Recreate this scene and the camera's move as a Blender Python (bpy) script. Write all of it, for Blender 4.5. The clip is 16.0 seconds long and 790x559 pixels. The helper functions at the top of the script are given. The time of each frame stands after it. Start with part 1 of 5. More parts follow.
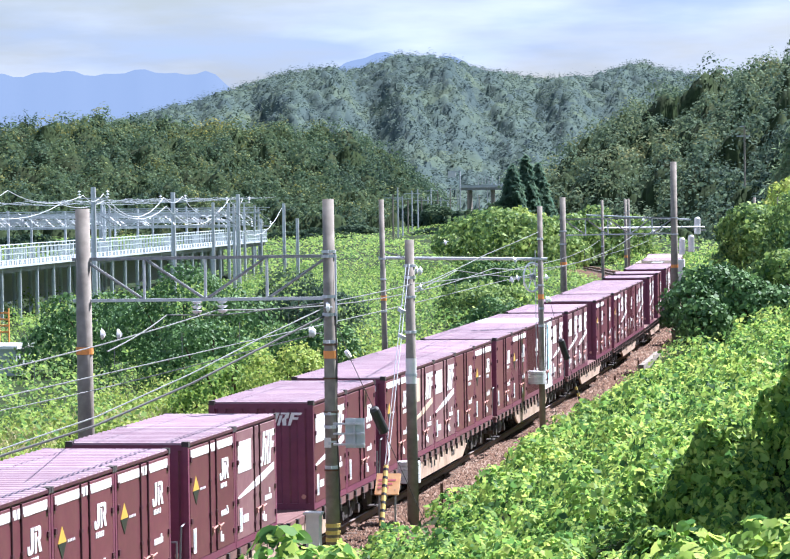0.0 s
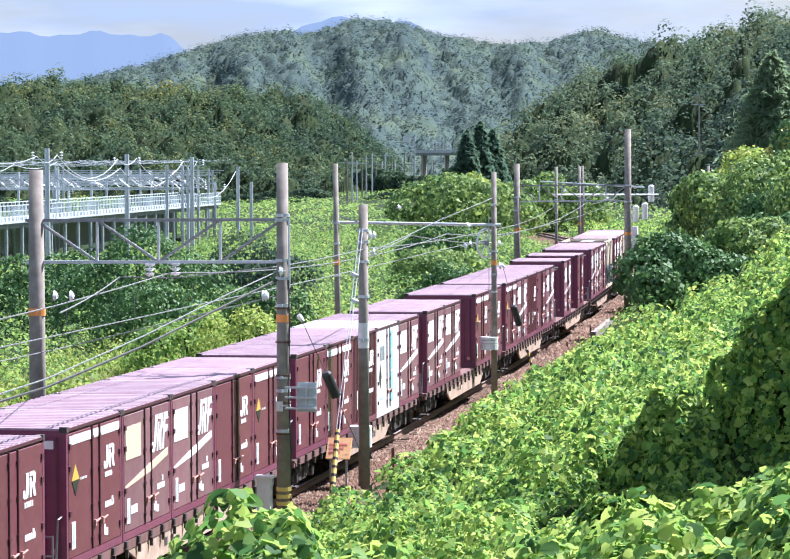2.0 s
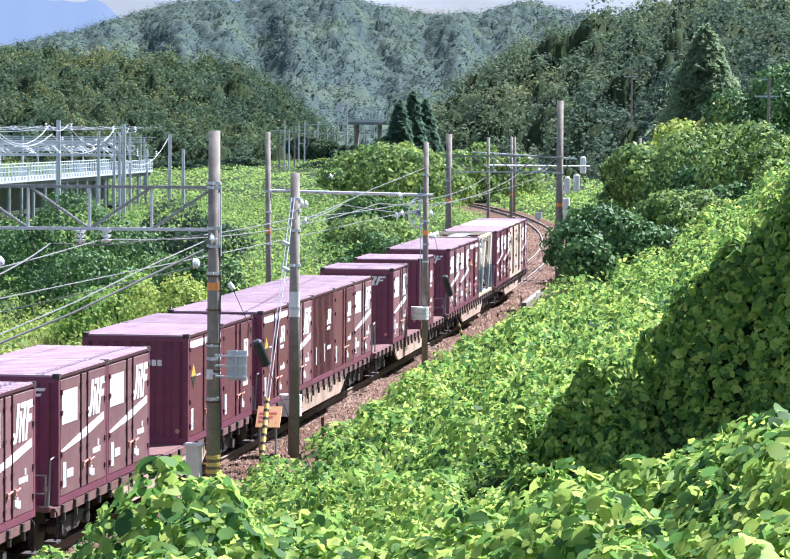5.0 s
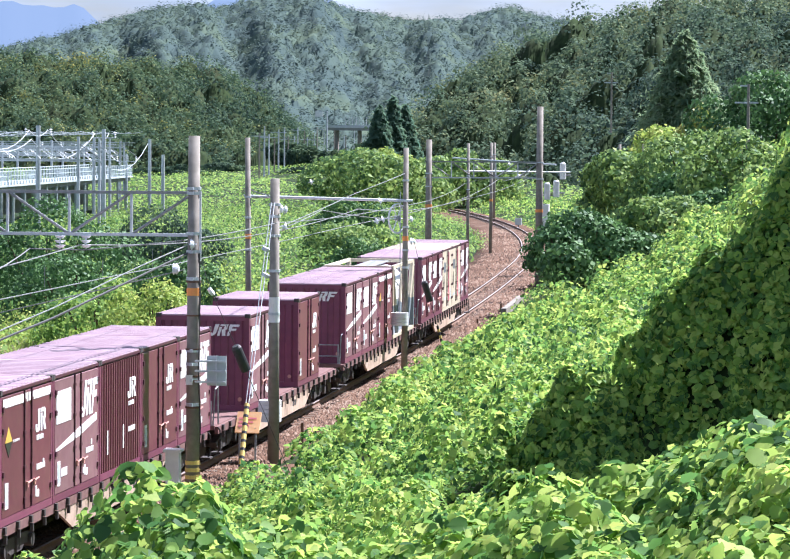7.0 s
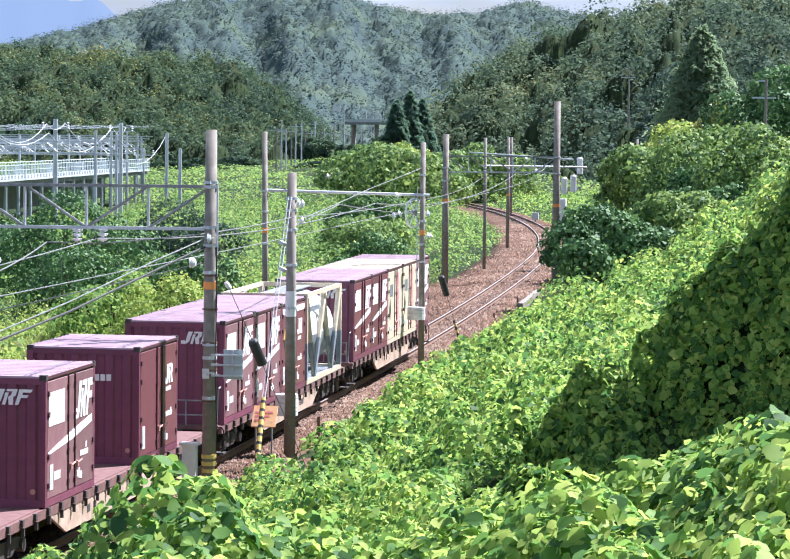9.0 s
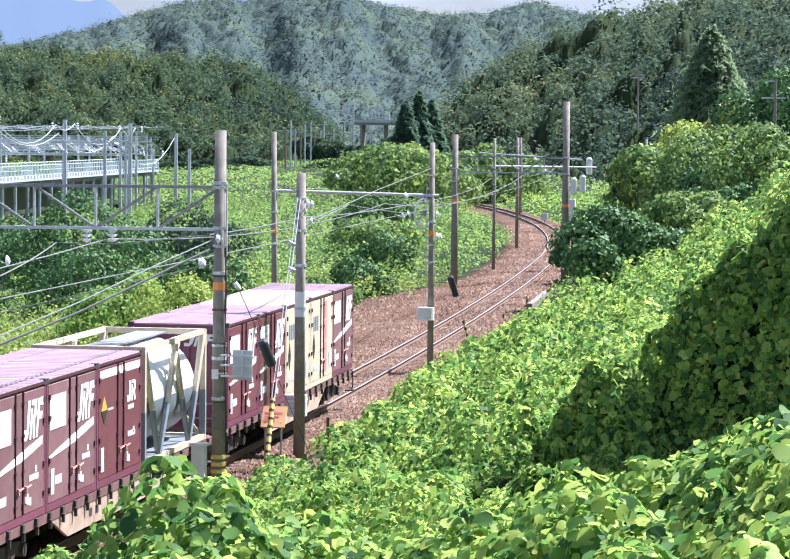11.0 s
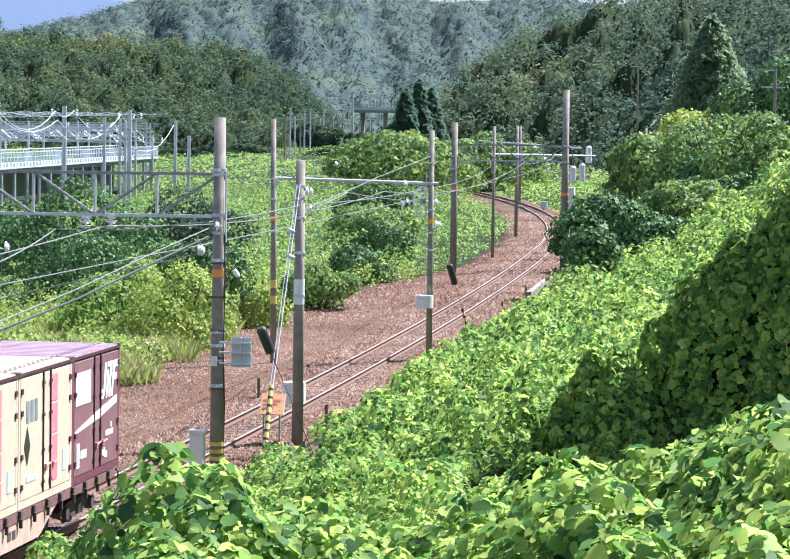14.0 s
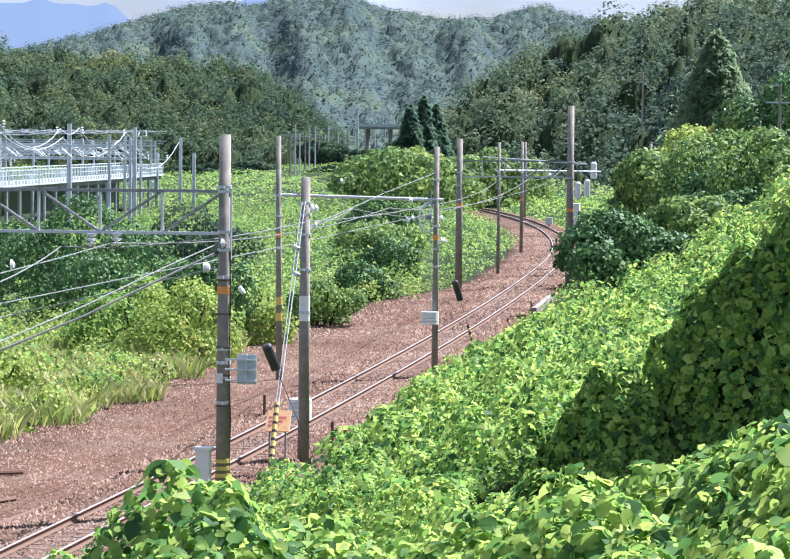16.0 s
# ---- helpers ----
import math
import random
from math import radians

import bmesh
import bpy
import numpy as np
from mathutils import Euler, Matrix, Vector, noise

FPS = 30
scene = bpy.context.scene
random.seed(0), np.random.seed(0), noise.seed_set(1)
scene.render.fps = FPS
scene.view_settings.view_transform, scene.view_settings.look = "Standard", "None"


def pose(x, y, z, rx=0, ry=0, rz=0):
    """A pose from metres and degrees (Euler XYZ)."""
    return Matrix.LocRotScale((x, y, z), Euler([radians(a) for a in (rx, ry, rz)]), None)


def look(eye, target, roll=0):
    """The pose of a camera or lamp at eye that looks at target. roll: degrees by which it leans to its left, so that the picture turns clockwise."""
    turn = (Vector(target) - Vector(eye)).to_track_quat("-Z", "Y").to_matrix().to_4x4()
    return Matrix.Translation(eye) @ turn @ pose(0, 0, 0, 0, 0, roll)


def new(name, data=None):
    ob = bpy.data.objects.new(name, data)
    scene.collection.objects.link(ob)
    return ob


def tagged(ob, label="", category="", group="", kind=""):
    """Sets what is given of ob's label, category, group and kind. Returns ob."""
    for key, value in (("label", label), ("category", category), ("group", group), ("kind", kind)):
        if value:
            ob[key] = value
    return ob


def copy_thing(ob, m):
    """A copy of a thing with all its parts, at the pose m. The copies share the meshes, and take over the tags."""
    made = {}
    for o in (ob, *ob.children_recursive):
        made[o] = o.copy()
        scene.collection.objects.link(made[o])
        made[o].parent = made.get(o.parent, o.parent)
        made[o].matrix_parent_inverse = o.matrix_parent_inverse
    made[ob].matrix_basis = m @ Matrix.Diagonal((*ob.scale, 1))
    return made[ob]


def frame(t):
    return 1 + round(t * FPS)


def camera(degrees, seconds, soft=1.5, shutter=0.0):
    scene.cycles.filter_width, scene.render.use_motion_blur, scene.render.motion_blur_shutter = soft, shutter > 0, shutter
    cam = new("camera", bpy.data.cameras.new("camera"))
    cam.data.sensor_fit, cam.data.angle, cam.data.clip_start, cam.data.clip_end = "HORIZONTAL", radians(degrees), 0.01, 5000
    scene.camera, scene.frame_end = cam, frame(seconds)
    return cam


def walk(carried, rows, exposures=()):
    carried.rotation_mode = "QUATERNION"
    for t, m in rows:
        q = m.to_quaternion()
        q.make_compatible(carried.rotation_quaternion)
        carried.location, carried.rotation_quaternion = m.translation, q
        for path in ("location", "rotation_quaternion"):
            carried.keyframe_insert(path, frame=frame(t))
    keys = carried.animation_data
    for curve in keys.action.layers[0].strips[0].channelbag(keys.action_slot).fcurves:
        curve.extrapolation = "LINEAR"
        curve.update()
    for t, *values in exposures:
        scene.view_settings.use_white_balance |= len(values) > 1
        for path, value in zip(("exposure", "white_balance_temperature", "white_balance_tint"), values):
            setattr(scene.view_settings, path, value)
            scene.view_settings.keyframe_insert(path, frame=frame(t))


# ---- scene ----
EYE = Vector((0.0, 0.0, 8.385))
cam = camera(14.825, 16.0, soft=1.25)
# seconds, turn to the left of +y, tilt, roll (degrees)
TURNS = [
    (0, 10.983, -1.691, -0.844),
    (0.5, 10.655, -1.938, -0.616),
    (1, 10.444, -2.132, -0.517),
    (1.5, 10.276, -2.279, -0.191),
    (2, 10.107, -2.365, -0.206),
    (2.5, 9.879, -2.468, -0.022),
    (3, 9.620, -2.581, 0.134),
    (3.5, 9.377, -2.733, 0.271),
    (4, 9.201, -2.861, 0.290),
    (4.5, 8.998, -2.949, 0.346),
    (7, 8.425, -2.831, 0.493),
    (7.5, 8.499, -2.836, 0.564),
    (8, 8.598, -2.879, 0.554),
    (8.5, 8.677, -2.927, 0.694),
    (9, 8.740, -2.941, 0.635),
    (11.5, 8.983, -2.942, 0.664),
    (12, 9.002, -3.011, 0.776),
    (12.5, 8.963, -3.098, 0.776),
    (13, 8.905, -3.155, 0.829),
    (13.5, 8.887, -3.171, 0.792),
    (14, 8.894, -3.165, 0.826),
    (14.5, 8.921, -3.128, 0.764),
    (15, 8.975, -3.042, 0.654),
    (15.5, 9.014, -2.938, 0.619),
    (16, 9.000, -2.856, 0.626),
]


def aim(turn, tilt, roll):
    a, b = radians(turn), radians(tilt)
    way = Vector((-math.sin(a) * math.cos(b), math.cos(a) * math.cos(b), math.sin(b)))
    return look(EYE, EYE + 100 * way, roll)


walk(cam, [(t, aim(a, b, c)) for t, a, b, c in TURNS])

# ---- light ----
world = bpy.data.worlds.new("sky")
scene.world = world
world.use_nodes = True
wn, wl = world.node_tree.nodes, world.node_tree.links
wn.clear()
SUN_AZ, SUN_EL = radians(42), radians(52)   # azimuth from +y towards +x
sky = wn.new("ShaderNodeTexSky")
sky.sky_type, sky.sun_disc = "NISHITA", False
sky.sun_elevation, sky.sun_rotation = SUN_EL, SUN_AZ
sky.air_density, sky.dust_density = 1.0, 1.5
coord = wn.new("ShaderNodeTexCoord")
stretch = wn.new("ShaderNodeMapping")
stretch.inputs["Scale"].default_value = (3.0, 3.0, 16.0)
cloud = wn.new("ShaderNodeTexNoise")
cloud.inputs["Scale"].default_value, cloud.inputs["Detail"].default_value = 1.6, 7.0
cloud.inputs["Roughness"].default_value = 0.55
ramp = wn.new("ShaderNodeValToRGB")
ramp.color_ramp.elements[0].position, ramp.color_ramp.elements[0].color = 0.42, (0.12, 0.12, 0.12, 1)
ramp.color_ramp.elements[1].position, ramp.color_ramp.elements[1].color = 0.60, (1, 1, 1, 1)
mixer = wn.new("ShaderNodeMix")
mixer.data_type = "RGBA"
shade = wn.new("ShaderNodeTexNoise")
shade.inputs["Scale"].default_value, shade.inputs["Detail"].default_value = 3.4, 6.0
wl.new(stretch.outputs["Vector"], shade.inputs["Vector"])
tone = wn.new("ShaderNodeValToRGB")
tone.color_ramp.elements[0].position, tone.color_ramp.elements[0].color = 0.36, (0.60, 0.67, 0.76, 1)
tone.color_ramp.elements[1].position, tone.color_ramp.elements[1].color = 0.60, (1, 1, 1, 1)
wl.new(shade.outputs["Fac"], tone.inputs["Fac"])
body = wn.new("ShaderNodeMix")
body.data_type, body.blend_type = "RGBA", "MULTIPLY"
body.inputs["Factor"].default_value = 1.0
body.inputs["A"].default_value = (7.2, 8.1, 9.0, 1)
wl.new(tone.outputs["Color"], body.inputs["B"])
wl.new(body.outputs["Result"], mixer.inputs["B"])
background = wn.new("ShaderNodeBackground")
background.inputs["Strength"].default_value = 0.043
wl.new(coord.outputs["Generated"], stretch.inputs["Vector"])
wl.new(stretch.outputs["Vector"], cloud.inputs["Vector"])
wl.new(cloud.outputs["Fac"], ramp.inputs["Fac"])
wl.new(ramp.outputs["Color"], mixer.inputs["Factor"])
wl.new(sky.outputs["Color"], mixer.inputs["A"])
wl.new(mixer.outputs["Result"], background.inputs["Color"])
wl.new(background.outputs["Background"], wn.new("ShaderNodeOutputWorld").inputs["Surface"])

sun_data = bpy.data.lights.new("sun", "SUN")
sun_data.energy, sun_data.angle, sun_data.color = 5.0, radians(0.6), (1.0, 0.95, 0.87)
sun = new("sun", sun_data)
sun.matrix_world = look((0, 0, 300), (-300 * math.sin(SUN_AZ) * math.cos(SUN_EL), -300 * math.cos(SUN_AZ) * math.cos(SUN_EL), 300 - 300 * math.sin(SUN_EL)))
scene.view_settings.exposure = 1.58
scene.view_settings.use_white_balance = True
scene.view_settings.white_balance_temperature, scene.view_settings.white_balance_tint = 5640, 20


# ---- materials ----
def material(name, low, high, scale=3.0, rough=0.6, metal=0.0, bump=0.0, stain=None, stain_scale=0.6, amount=0.5, spread=0.0, coords="Object"):
    """Two-scale noise between two colours, with stains, bump and a change from piece to piece."""
    m = bpy.data.materials.new(name)
    m.use_nodes = True
    n, l = m.node_tree.nodes, m.node_tree.links
    b = n["Principled BSDF"]
    tc = n.new("ShaderNodeTexCoord")
    tex = n.new("ShaderNodeTexNoise")
    tex.inputs["Scale"].default_value, tex.inputs["Detail"].default_value = scale, 6
    l.new(tc.outputs[coords], tex.inputs["Vector"])
    mix = n.new("ShaderNodeMix")
    mix.data_type = "RGBA"
    mix.inputs["A"].default_value, mix.inputs["B"].default_value = (*low, 1), (*high, 1)
    rm = n.new("ShaderNodeMapRange")
    rm.inputs["From Min"].default_value, rm.inputs["From Max"].default_value = 0.3, 0.7
    l.new(tex.outputs["Fac"], rm.inputs["Value"])
    l.new(rm.outputs["Result"], mix.inputs["Factor"])
    out = mix.outputs["Result"]
    if stain:
        big = n.new("ShaderNodeTexNoise")
        big.inputs["Scale"].default_value, big.inputs["Detail"].default_value = stain_scale, 8
        big.inputs["Roughness"].default_value = 0.65
        l.new(tc.outputs[coords], big.inputs["Vector"])
        cut = n.new("ShaderNodeMapRange")
        cut.inputs["From Min"].default_value, cut.inputs["From Max"].default_value = 0.48, 0.72
        cut.inputs["To Max"].default_value = amount
        l.new(big.outputs["Fac"], cut.inputs["Value"])
        over = n.new("ShaderNodeMix")
        over.data_type = "RGBA"
        over.inputs["B"].default_value = (*stain, 1)
        l.new(cut.outputs["Result"], over.inputs["Factor"])
        l.new(out, over.inputs["A"])
        out = over.outputs["Result"]
    if spread:
        info = n.new("ShaderNodeObjectInfo")
        vary = n.new("ShaderNodeMapRange")
        vary.inputs["To Min"].default_value, vary.inputs["To Max"].default_value = 1 - spread, 1 + spread
        l.new(info.outputs["Random"], vary.inputs["Value"])
        hsv = n.new("ShaderNodeHueSaturation")
        l.new(vary.outputs["Result"], hsv.inputs["Value"])
        l.new(out, hsv.inputs["Color"])
        out = hsv.outputs["Color"]
    l.new(out, b.inputs["Base Color"])
    b.inputs["Roughness"].default_value, b.inputs["Metallic"].default_value = rough, metal
    if rough > 0.88:
        b.inputs["Specular IOR Level"].default_value = 0.08
    if bump:
        bp = n.new("ShaderNodeBump")
        bp.inputs["Strength"].default_value, bp.inputs["Distance"].default_value = bump, 0.05
        l.new(tex.outputs["Fac"], bp.inputs["Height"])
        l.new(bp.outputs["Normal"], b.inputs["Normal"])
    return m


def foliage(name, colours, gloss=0.5, through_light=0.17, relief=0.0, crown=0.0):
    """Leaves: each island takes a colour between those given; some light passes through."""
    m = bpy.data.materials.new(name)
    m.use_nodes = True
    n, l = m.node_tree.nodes, m.node_tree.links
    b = n["Principled BSDF"]
    geo = n.new("ShaderNodeNewGeometry")
    rp = n.new("ShaderNodeValToRGB")
    e = rp.color_ramp.elements
    while len(e) < len(colours):
        e.new(0.5)
    for i, c in enumerate(colours):
        e[i].position, e[i].color = i / (len(colours) - 1), (*c, 1)
    tc = n.new("ShaderNodeTexCoord")
    tex = n.new("ShaderNodeTexNoise")
    tex.inputs["Scale"].default_value, tex.inputs["Detail"].default_value = 0.18, 3
    l.new(tc.outputs["Object"], tex.inputs["Vector"])
    rm = n.new("ShaderNodeMapRange")
    rm.inputs["From Min"].default_value, rm.inputs["From Max"].default_value = 0.3, 0.7
    rm.inputs["To Min"].default_value, rm.inputs["To Max"].default_value = -0.25, 0.25
    l.new(tex.outputs["Fac"], rm.inputs["Value"])
    add = n.new("ShaderNodeMath")
    l.new(geo.outputs["Random Per Island"], add.inputs[0])
    l.new(rm.outputs["Result"], add.inputs[1])
    if crown:
        # each tree has a tone of its own, the leaf clumps vary little round it
        cell = n.new("ShaderNodeTexVoronoi")
        cell.inputs["Scale"].default_value = 1 / crown
        l.new(tc.outputs["Object"], cell.inputs["Vector"])
        tex.inputs["Scale"].default_value = 0.12 / crown
        both = n.new("ShaderNodeMix")
        both.inputs["Factor"].default_value = 0.62
        l.new(geo.outputs["Random Per Island"], both.inputs["A"])
        l.new(cell.outputs["Color"], both.inputs["B"])
        l.new(both.outputs["Result"], add.inputs[0])
    l.new(add.outputs[0], rp.inputs["Fac"])
    l.new(rp.outputs["Color"], b.inputs["Base Color"])
    b.inputs["Roughness"].default_value, b.inputs["Specular IOR Level"].default_value = gloss, 0.16
    if relief:
        grain = n.new("ShaderNodeTexNoise")
        grain.inputs["Scale"].default_value, grain.inputs["Detail"].default_value = 1 / relief, 5
        grain.inputs["Roughness"].default_value = 0.7
        l.new(tc.outputs["Object"], grain.inputs["Vector"])
        bp = n.new("ShaderNodeBump")
        bp.inputs["Strength"].default_value, bp.inputs["Distance"].default_value = 0.8, relief * 0.6
        l.new(grain.outputs["Fac"], bp.inputs["Height"])
        l.new(bp.outputs["Normal"], b.inputs["Normal"])
    tr = n.new("ShaderNodeBsdfTranslucent")
    pale = n.new("ShaderNodeHueSaturation")
    pale.inputs["Value"].default_value = 1.35
    l.new(rp.outputs["Color"], pale.inputs["Color"])
    l.new(pale.outputs["Color"], tr.inputs["Color"])
    mx = n.new("ShaderNodeMixShader")
    mx.inputs["Fac"].default_value = through_light
    l.new(b.outputs["BSDF"], mx.inputs[1])
    l.new(tr.outputs["BSDF"], mx.inputs[2])
    l.new(mx.outputs["Shader"], n["Material Output"].inputs["Surface"])
    return m


WINE = material("wine_paint", (0.118, 0.031, 0.046), (0.148, 0.041, 0.058), 6, 0.42, stain=(0.20, 0.10, 0.09), stain_scale=0.9, amount=0.25, spread=0.14)
WINE_FADED = material("faded_wine_paint", (0.165, 0.074, 0.084), (0.205, 0.10, 0.112), 6, 0.55, stain=(0.26, 0.17, 0.16), stain_scale=0.8, amount=0.45, spread=0.15)
# the purple cast of skylight on the ends is put into this colour
WINE_END = material("skylit_wine_end", (0.15, 0.038, 0.075), (0.185, 0.05, 0.09), 5, 0.42, stain=(0.10, 0.03, 0.06), stain_scale=0.8, amount=0.4, spread=0.14)
# faded wine, lightened further: the roof's sunlit sky sheen is in the colour
WINE_ROOF = material("sunlit_faded_roof", (0.34, 0.225, 0.27), (0.40, 0.285, 0.325), 2.5, 0.4, stain=(0.54, 0.46, 0.49), stain_scale=0.4, amount=0.6, spread=0.12)
DARKWINE = material("dark_wine_fittings", (0.062, 0.018, 0.03), (0.09, 0.028, 0.042), 8, 0.5)
SEAL = material("black_door_seal", (0.012, 0.010, 0.012), (0.03, 0.022, 0.025), 8, 0.7)
MARK = material("white_marking", (0.74, 0.73, 0.72), (0.82, 0.81, 0.80), 9, 0.5, stain=(0.5, 0.42, 0.42), stain_scale=2.0, amount=0.3)
PANELTEXT = material("faint_panel_print", (0.58, 0.54, 0.56), (0.64, 0.60, 0.62), 9, 0.5)
MARK_TAN = material("tan_marking", (0.55, 0.42, 0.30), (0.62, 0.50, 0.38), 9, 0.6)
GOLD = material("gold_marking", (0.55, 0.34, 0.05), (0.62, 0.40, 0.08), 9, 0.5)
INK = material("black_marking", (0.015, 0.02, 0.015), (0.03, 0.03, 0.025), 9, 0.5)
PINK = material("faded_red_fitting", (0.42, 0.20, 0.17), (0.52, 0.28, 0.22), 9, 0.6)
CREAM = material("cream_paint", (0.50, 0.43, 0.31), (0.56, 0.49, 0.37), 4, 0.5, stain=(0.42, 0.36, 0.27), stain_scale=1.3, amount=0.4)
WHITE = material("white_paint", (0.74, 0.75, 0.75), (0.80, 0.81, 0.81), 4, 0.45, stain=(0.55, 0.54, 0.50), stain_scale=1.0, amount=0.3)
SKYBLUE = material("sky_blue_stripe", (0.22, 0.55, 0.66), (0.28, 0.60, 0.70), 5, 0.5)
ROSE = material("rose_stripe", (0.68, 0.16, 0.20), (0.74, 0.24, 0.26), 3, 0.55)
TANKGREY = material("tank_band_grey", (0.16, 0.19, 0.21), (0.22, 0.25, 0.27), 4, 0.45)
SILL = material("weathered_sill_paint", (0.40, 0.29, 0.21), (0.50, 0.38, 0.29), 4, 0.7, stain=(0.17, 0.10, 0.07), stain_scale=1.4, amount=0.7, spread=0.1)
IRON = material("dark_running_gear", (0.030, 0.026, 0.025), (0.065, 0.055, 0.05), 6, 0.75, bump=0.2)
DECK = material("brown_deck_steel", (0.13, 0.06, 0.055), (0.19, 0.10, 0.09), 5, 0.7)
CONCRETE = material("pole_concrete", (0.20, 0.178, 0.148), (0.29, 0.265, 0.225), 5, 0.88, bump=0.1, stain=(0.11, 0.095, 0.078), stain_scale=1.2, amount=0.6)
STEEL = material("galvanised_steel", (0.46, 0.50, 0.52), (0.58, 0.61, 0.63), 8, 0.5, 0.25)
STEEL_DARK = material("dull_steel", (0.20, 0.21, 0.215), (0.30, 0.31, 0.315), 8, 0.55, 0.3)
PORCELAIN = material("porcelain", (0.72, 0.74, 0.76), (0.8, 0.82, 0.84), 8, 0.2)
ORANGE = material("orange_band", (0.75, 0.28, 0.06), (0.82, 0.34, 0.10), 7, 0.6)
YELLOW = material("yellow_band", (0.62, 0.46, 0.10), (0.70, 0.53, 0.15), 7, 0.6)
BLACK = material("black_rubber", (0.012, 0.013, 0.015), (0.03, 0.03, 0.033), 8, 0.5)
WIRE = material("copper_wire", (0.15, 0.16, 0.16), (0.27, 0.28, 0.275), 8, 0.5, 0.4)
CABLE = material("black_cable", (0.02, 0.02, 0.02), (0.05, 0.05, 0.05), 8, 0.6)
SIGNWOOD = material("orange_signboard", (0.80, 0.42, 0.17), (0.88, 0.52, 0.26), 4, 0.7, stain=(0.88, 0.66, 0.42), stain_scale=3, amount=0.7)
WHITEBOX = material("white_enamel", (0.66, 0.66, 0.64), (0.76, 0.76, 0.74), 6, 0.5)
GREYPLATE = material("grey_plate", (0.40, 0.46, 0.47), (0.48, 0.54, 0.55), 6, 0.5)
RAILTOP = material("worn_rail_steel", (0.30, 0.26, 0.235), (0.40, 0.355, 0.33), 10, 0.45, 0.3)
RAILSIDE = material("rusty_rail", (0.10, 0.055, 0.035), (0.16, 0.085, 0.05), 10, 0.8)
SLEEPER = material("brown_sleeper", (0.11, 0.085, 0.07), (0.18, 0.14, 0.115), 7, 0.9, bump=0.3, spread=0.2)
BALLAST = material("rusty_ballast", (0.042, 0.024, 0.016), (0.165, 0.094, 0.060), 9, 0.95, bump=1.0, stain=(0.20, 0.16, 0.125), stain_scale=0.22, amount=0.55)
# soil tone is darkened to stand for the shadow under leaves
EARTH = material("shade_dark_soil", (0.012, 0.022, 0.008), (0.032, 0.052, 0.018), 0.8, 0.95, bump=0.6, stain=(0.035, 0.033, 0.02), stain_scale=0.1, amount=0.5)
BARK = material("bark", (0.07, 0.05, 0.035), (0.13, 0.10, 0.075), 5, 0.9, bump=0.5)
KUDZU = foliage("kudzu_leaves", [(0.047, 0.115, 0.037), (0.11, 0.23, 0.054), (0.217, 0.353, 0.076), (0.318, 0.436, 0.095), (0.43, 0.515, 0.125)], 0.6, 0.46)
KUDZU_FAR = foliage("field_kudzu_leaves", [(0.065, 0.15, 0.048), (0.15, 0.265, 0.065), (0.24, 0.36, 0.085), (0.33, 0.43, 0.105)], 0.68, 0.38)
# darker leaves for dark shrubs, and for shade on the right slope
KUDZU_DARK = foliage("dark_and_shaded_leaves", [(0.04, 0.095, 0.04), (0.075, 0.16, 0.052), (0.125, 0.235, 0.075)], 0.6)
WEED = foliage("weed_leaves", [(0.14, 0.22, 0.055), (0.24, 0.34, 0.07), (0.34, 0.43, 0.09), (0.42, 0.44, 0.13)], 0.65, 0.3)
STRAW = foliage("dry_grass", [(0.20, 0.27, 0.07), (0.33, 0.36, 0.12), (0.46, 0.42, 0.20), (0.56, 0.50, 0.30)], 0.7)
MOUND = foliage("mound_vines", [(0.06, 0.125, 0.05), (0.125, 0.215, 0.066), (0.21, 0.31, 0.085), (0.29, 0.38, 0.105)], 0.65, 0.28)
WOOD_NEAR = foliage("broadleaf_crowns", [(0.026, 0.050, 0.040), (0.044, 0.080, 0.052), (0.068, 0.115, 0.062), (0.105, 0.15, 0.066), (0.24, 0.23, 0.06)], 0.9, 0.24, 0.0, 7.0)
# the blue-grey shift puts thin haze into these crowns
WOOD_RIGHT = foliage("hazy_hillside_crowns", [(0.034, 0.062, 0.052), (0.060, 0.100, 0.070), (0.092, 0.142, 0.086), (0.13, 0.18, 0.096), (0.20, 0.21, 0.092)], 0.9, 0.26, 0.0, 6.0)
# distance haze is put into these bluish crown colours
WOOD_FAR = foliage("hazed_distant_crowns", [(0.048, 0.078, 0.080), (0.062, 0.095, 0.088), (0.078, 0.115, 0.088), (0.105, 0.138, 0.082)], 1.0, 0.2, 0.0, 8.0)
CONIFER = foliage("conifer_needles", [(0.13, 0.21, 0.12), (0.20, 0.28, 0.15), (0.27, 0.34, 0.18)], 0.85, 0.42)
CEDAR = foliage("cedar_needles", [(0.065, 0.13, 0.095), (0.095, 0.165, 0.11), (0.13, 0.205, 0.12)], 0.85, 0.5)
AUTUMN = foliage("yellowing_leaves", [(0.20, 0.26, 0.06), (0.32, 0.34, 0.08), (0.42, 0.40, 0.12)])
STONE = foliage("ballast_stones", [(0.035, 0.023, 0.018), (0.115, 0.066, 0.045), (0.18, 0.11, 0.076), (0.28, 0.21, 0.16)], 0.95, 0.0)


# ---- mesh helpers ----
def mesh_of(name, bm, mat, smooth=False):
    me = bpy.data.meshes.new(name)
    bm.to_mesh(me)
    bm.free()
    me.materials.append(mat)
    if smooth:
        me.polygons.foreach_set("use_smooth", [True] * len(me.polygons))
    return me


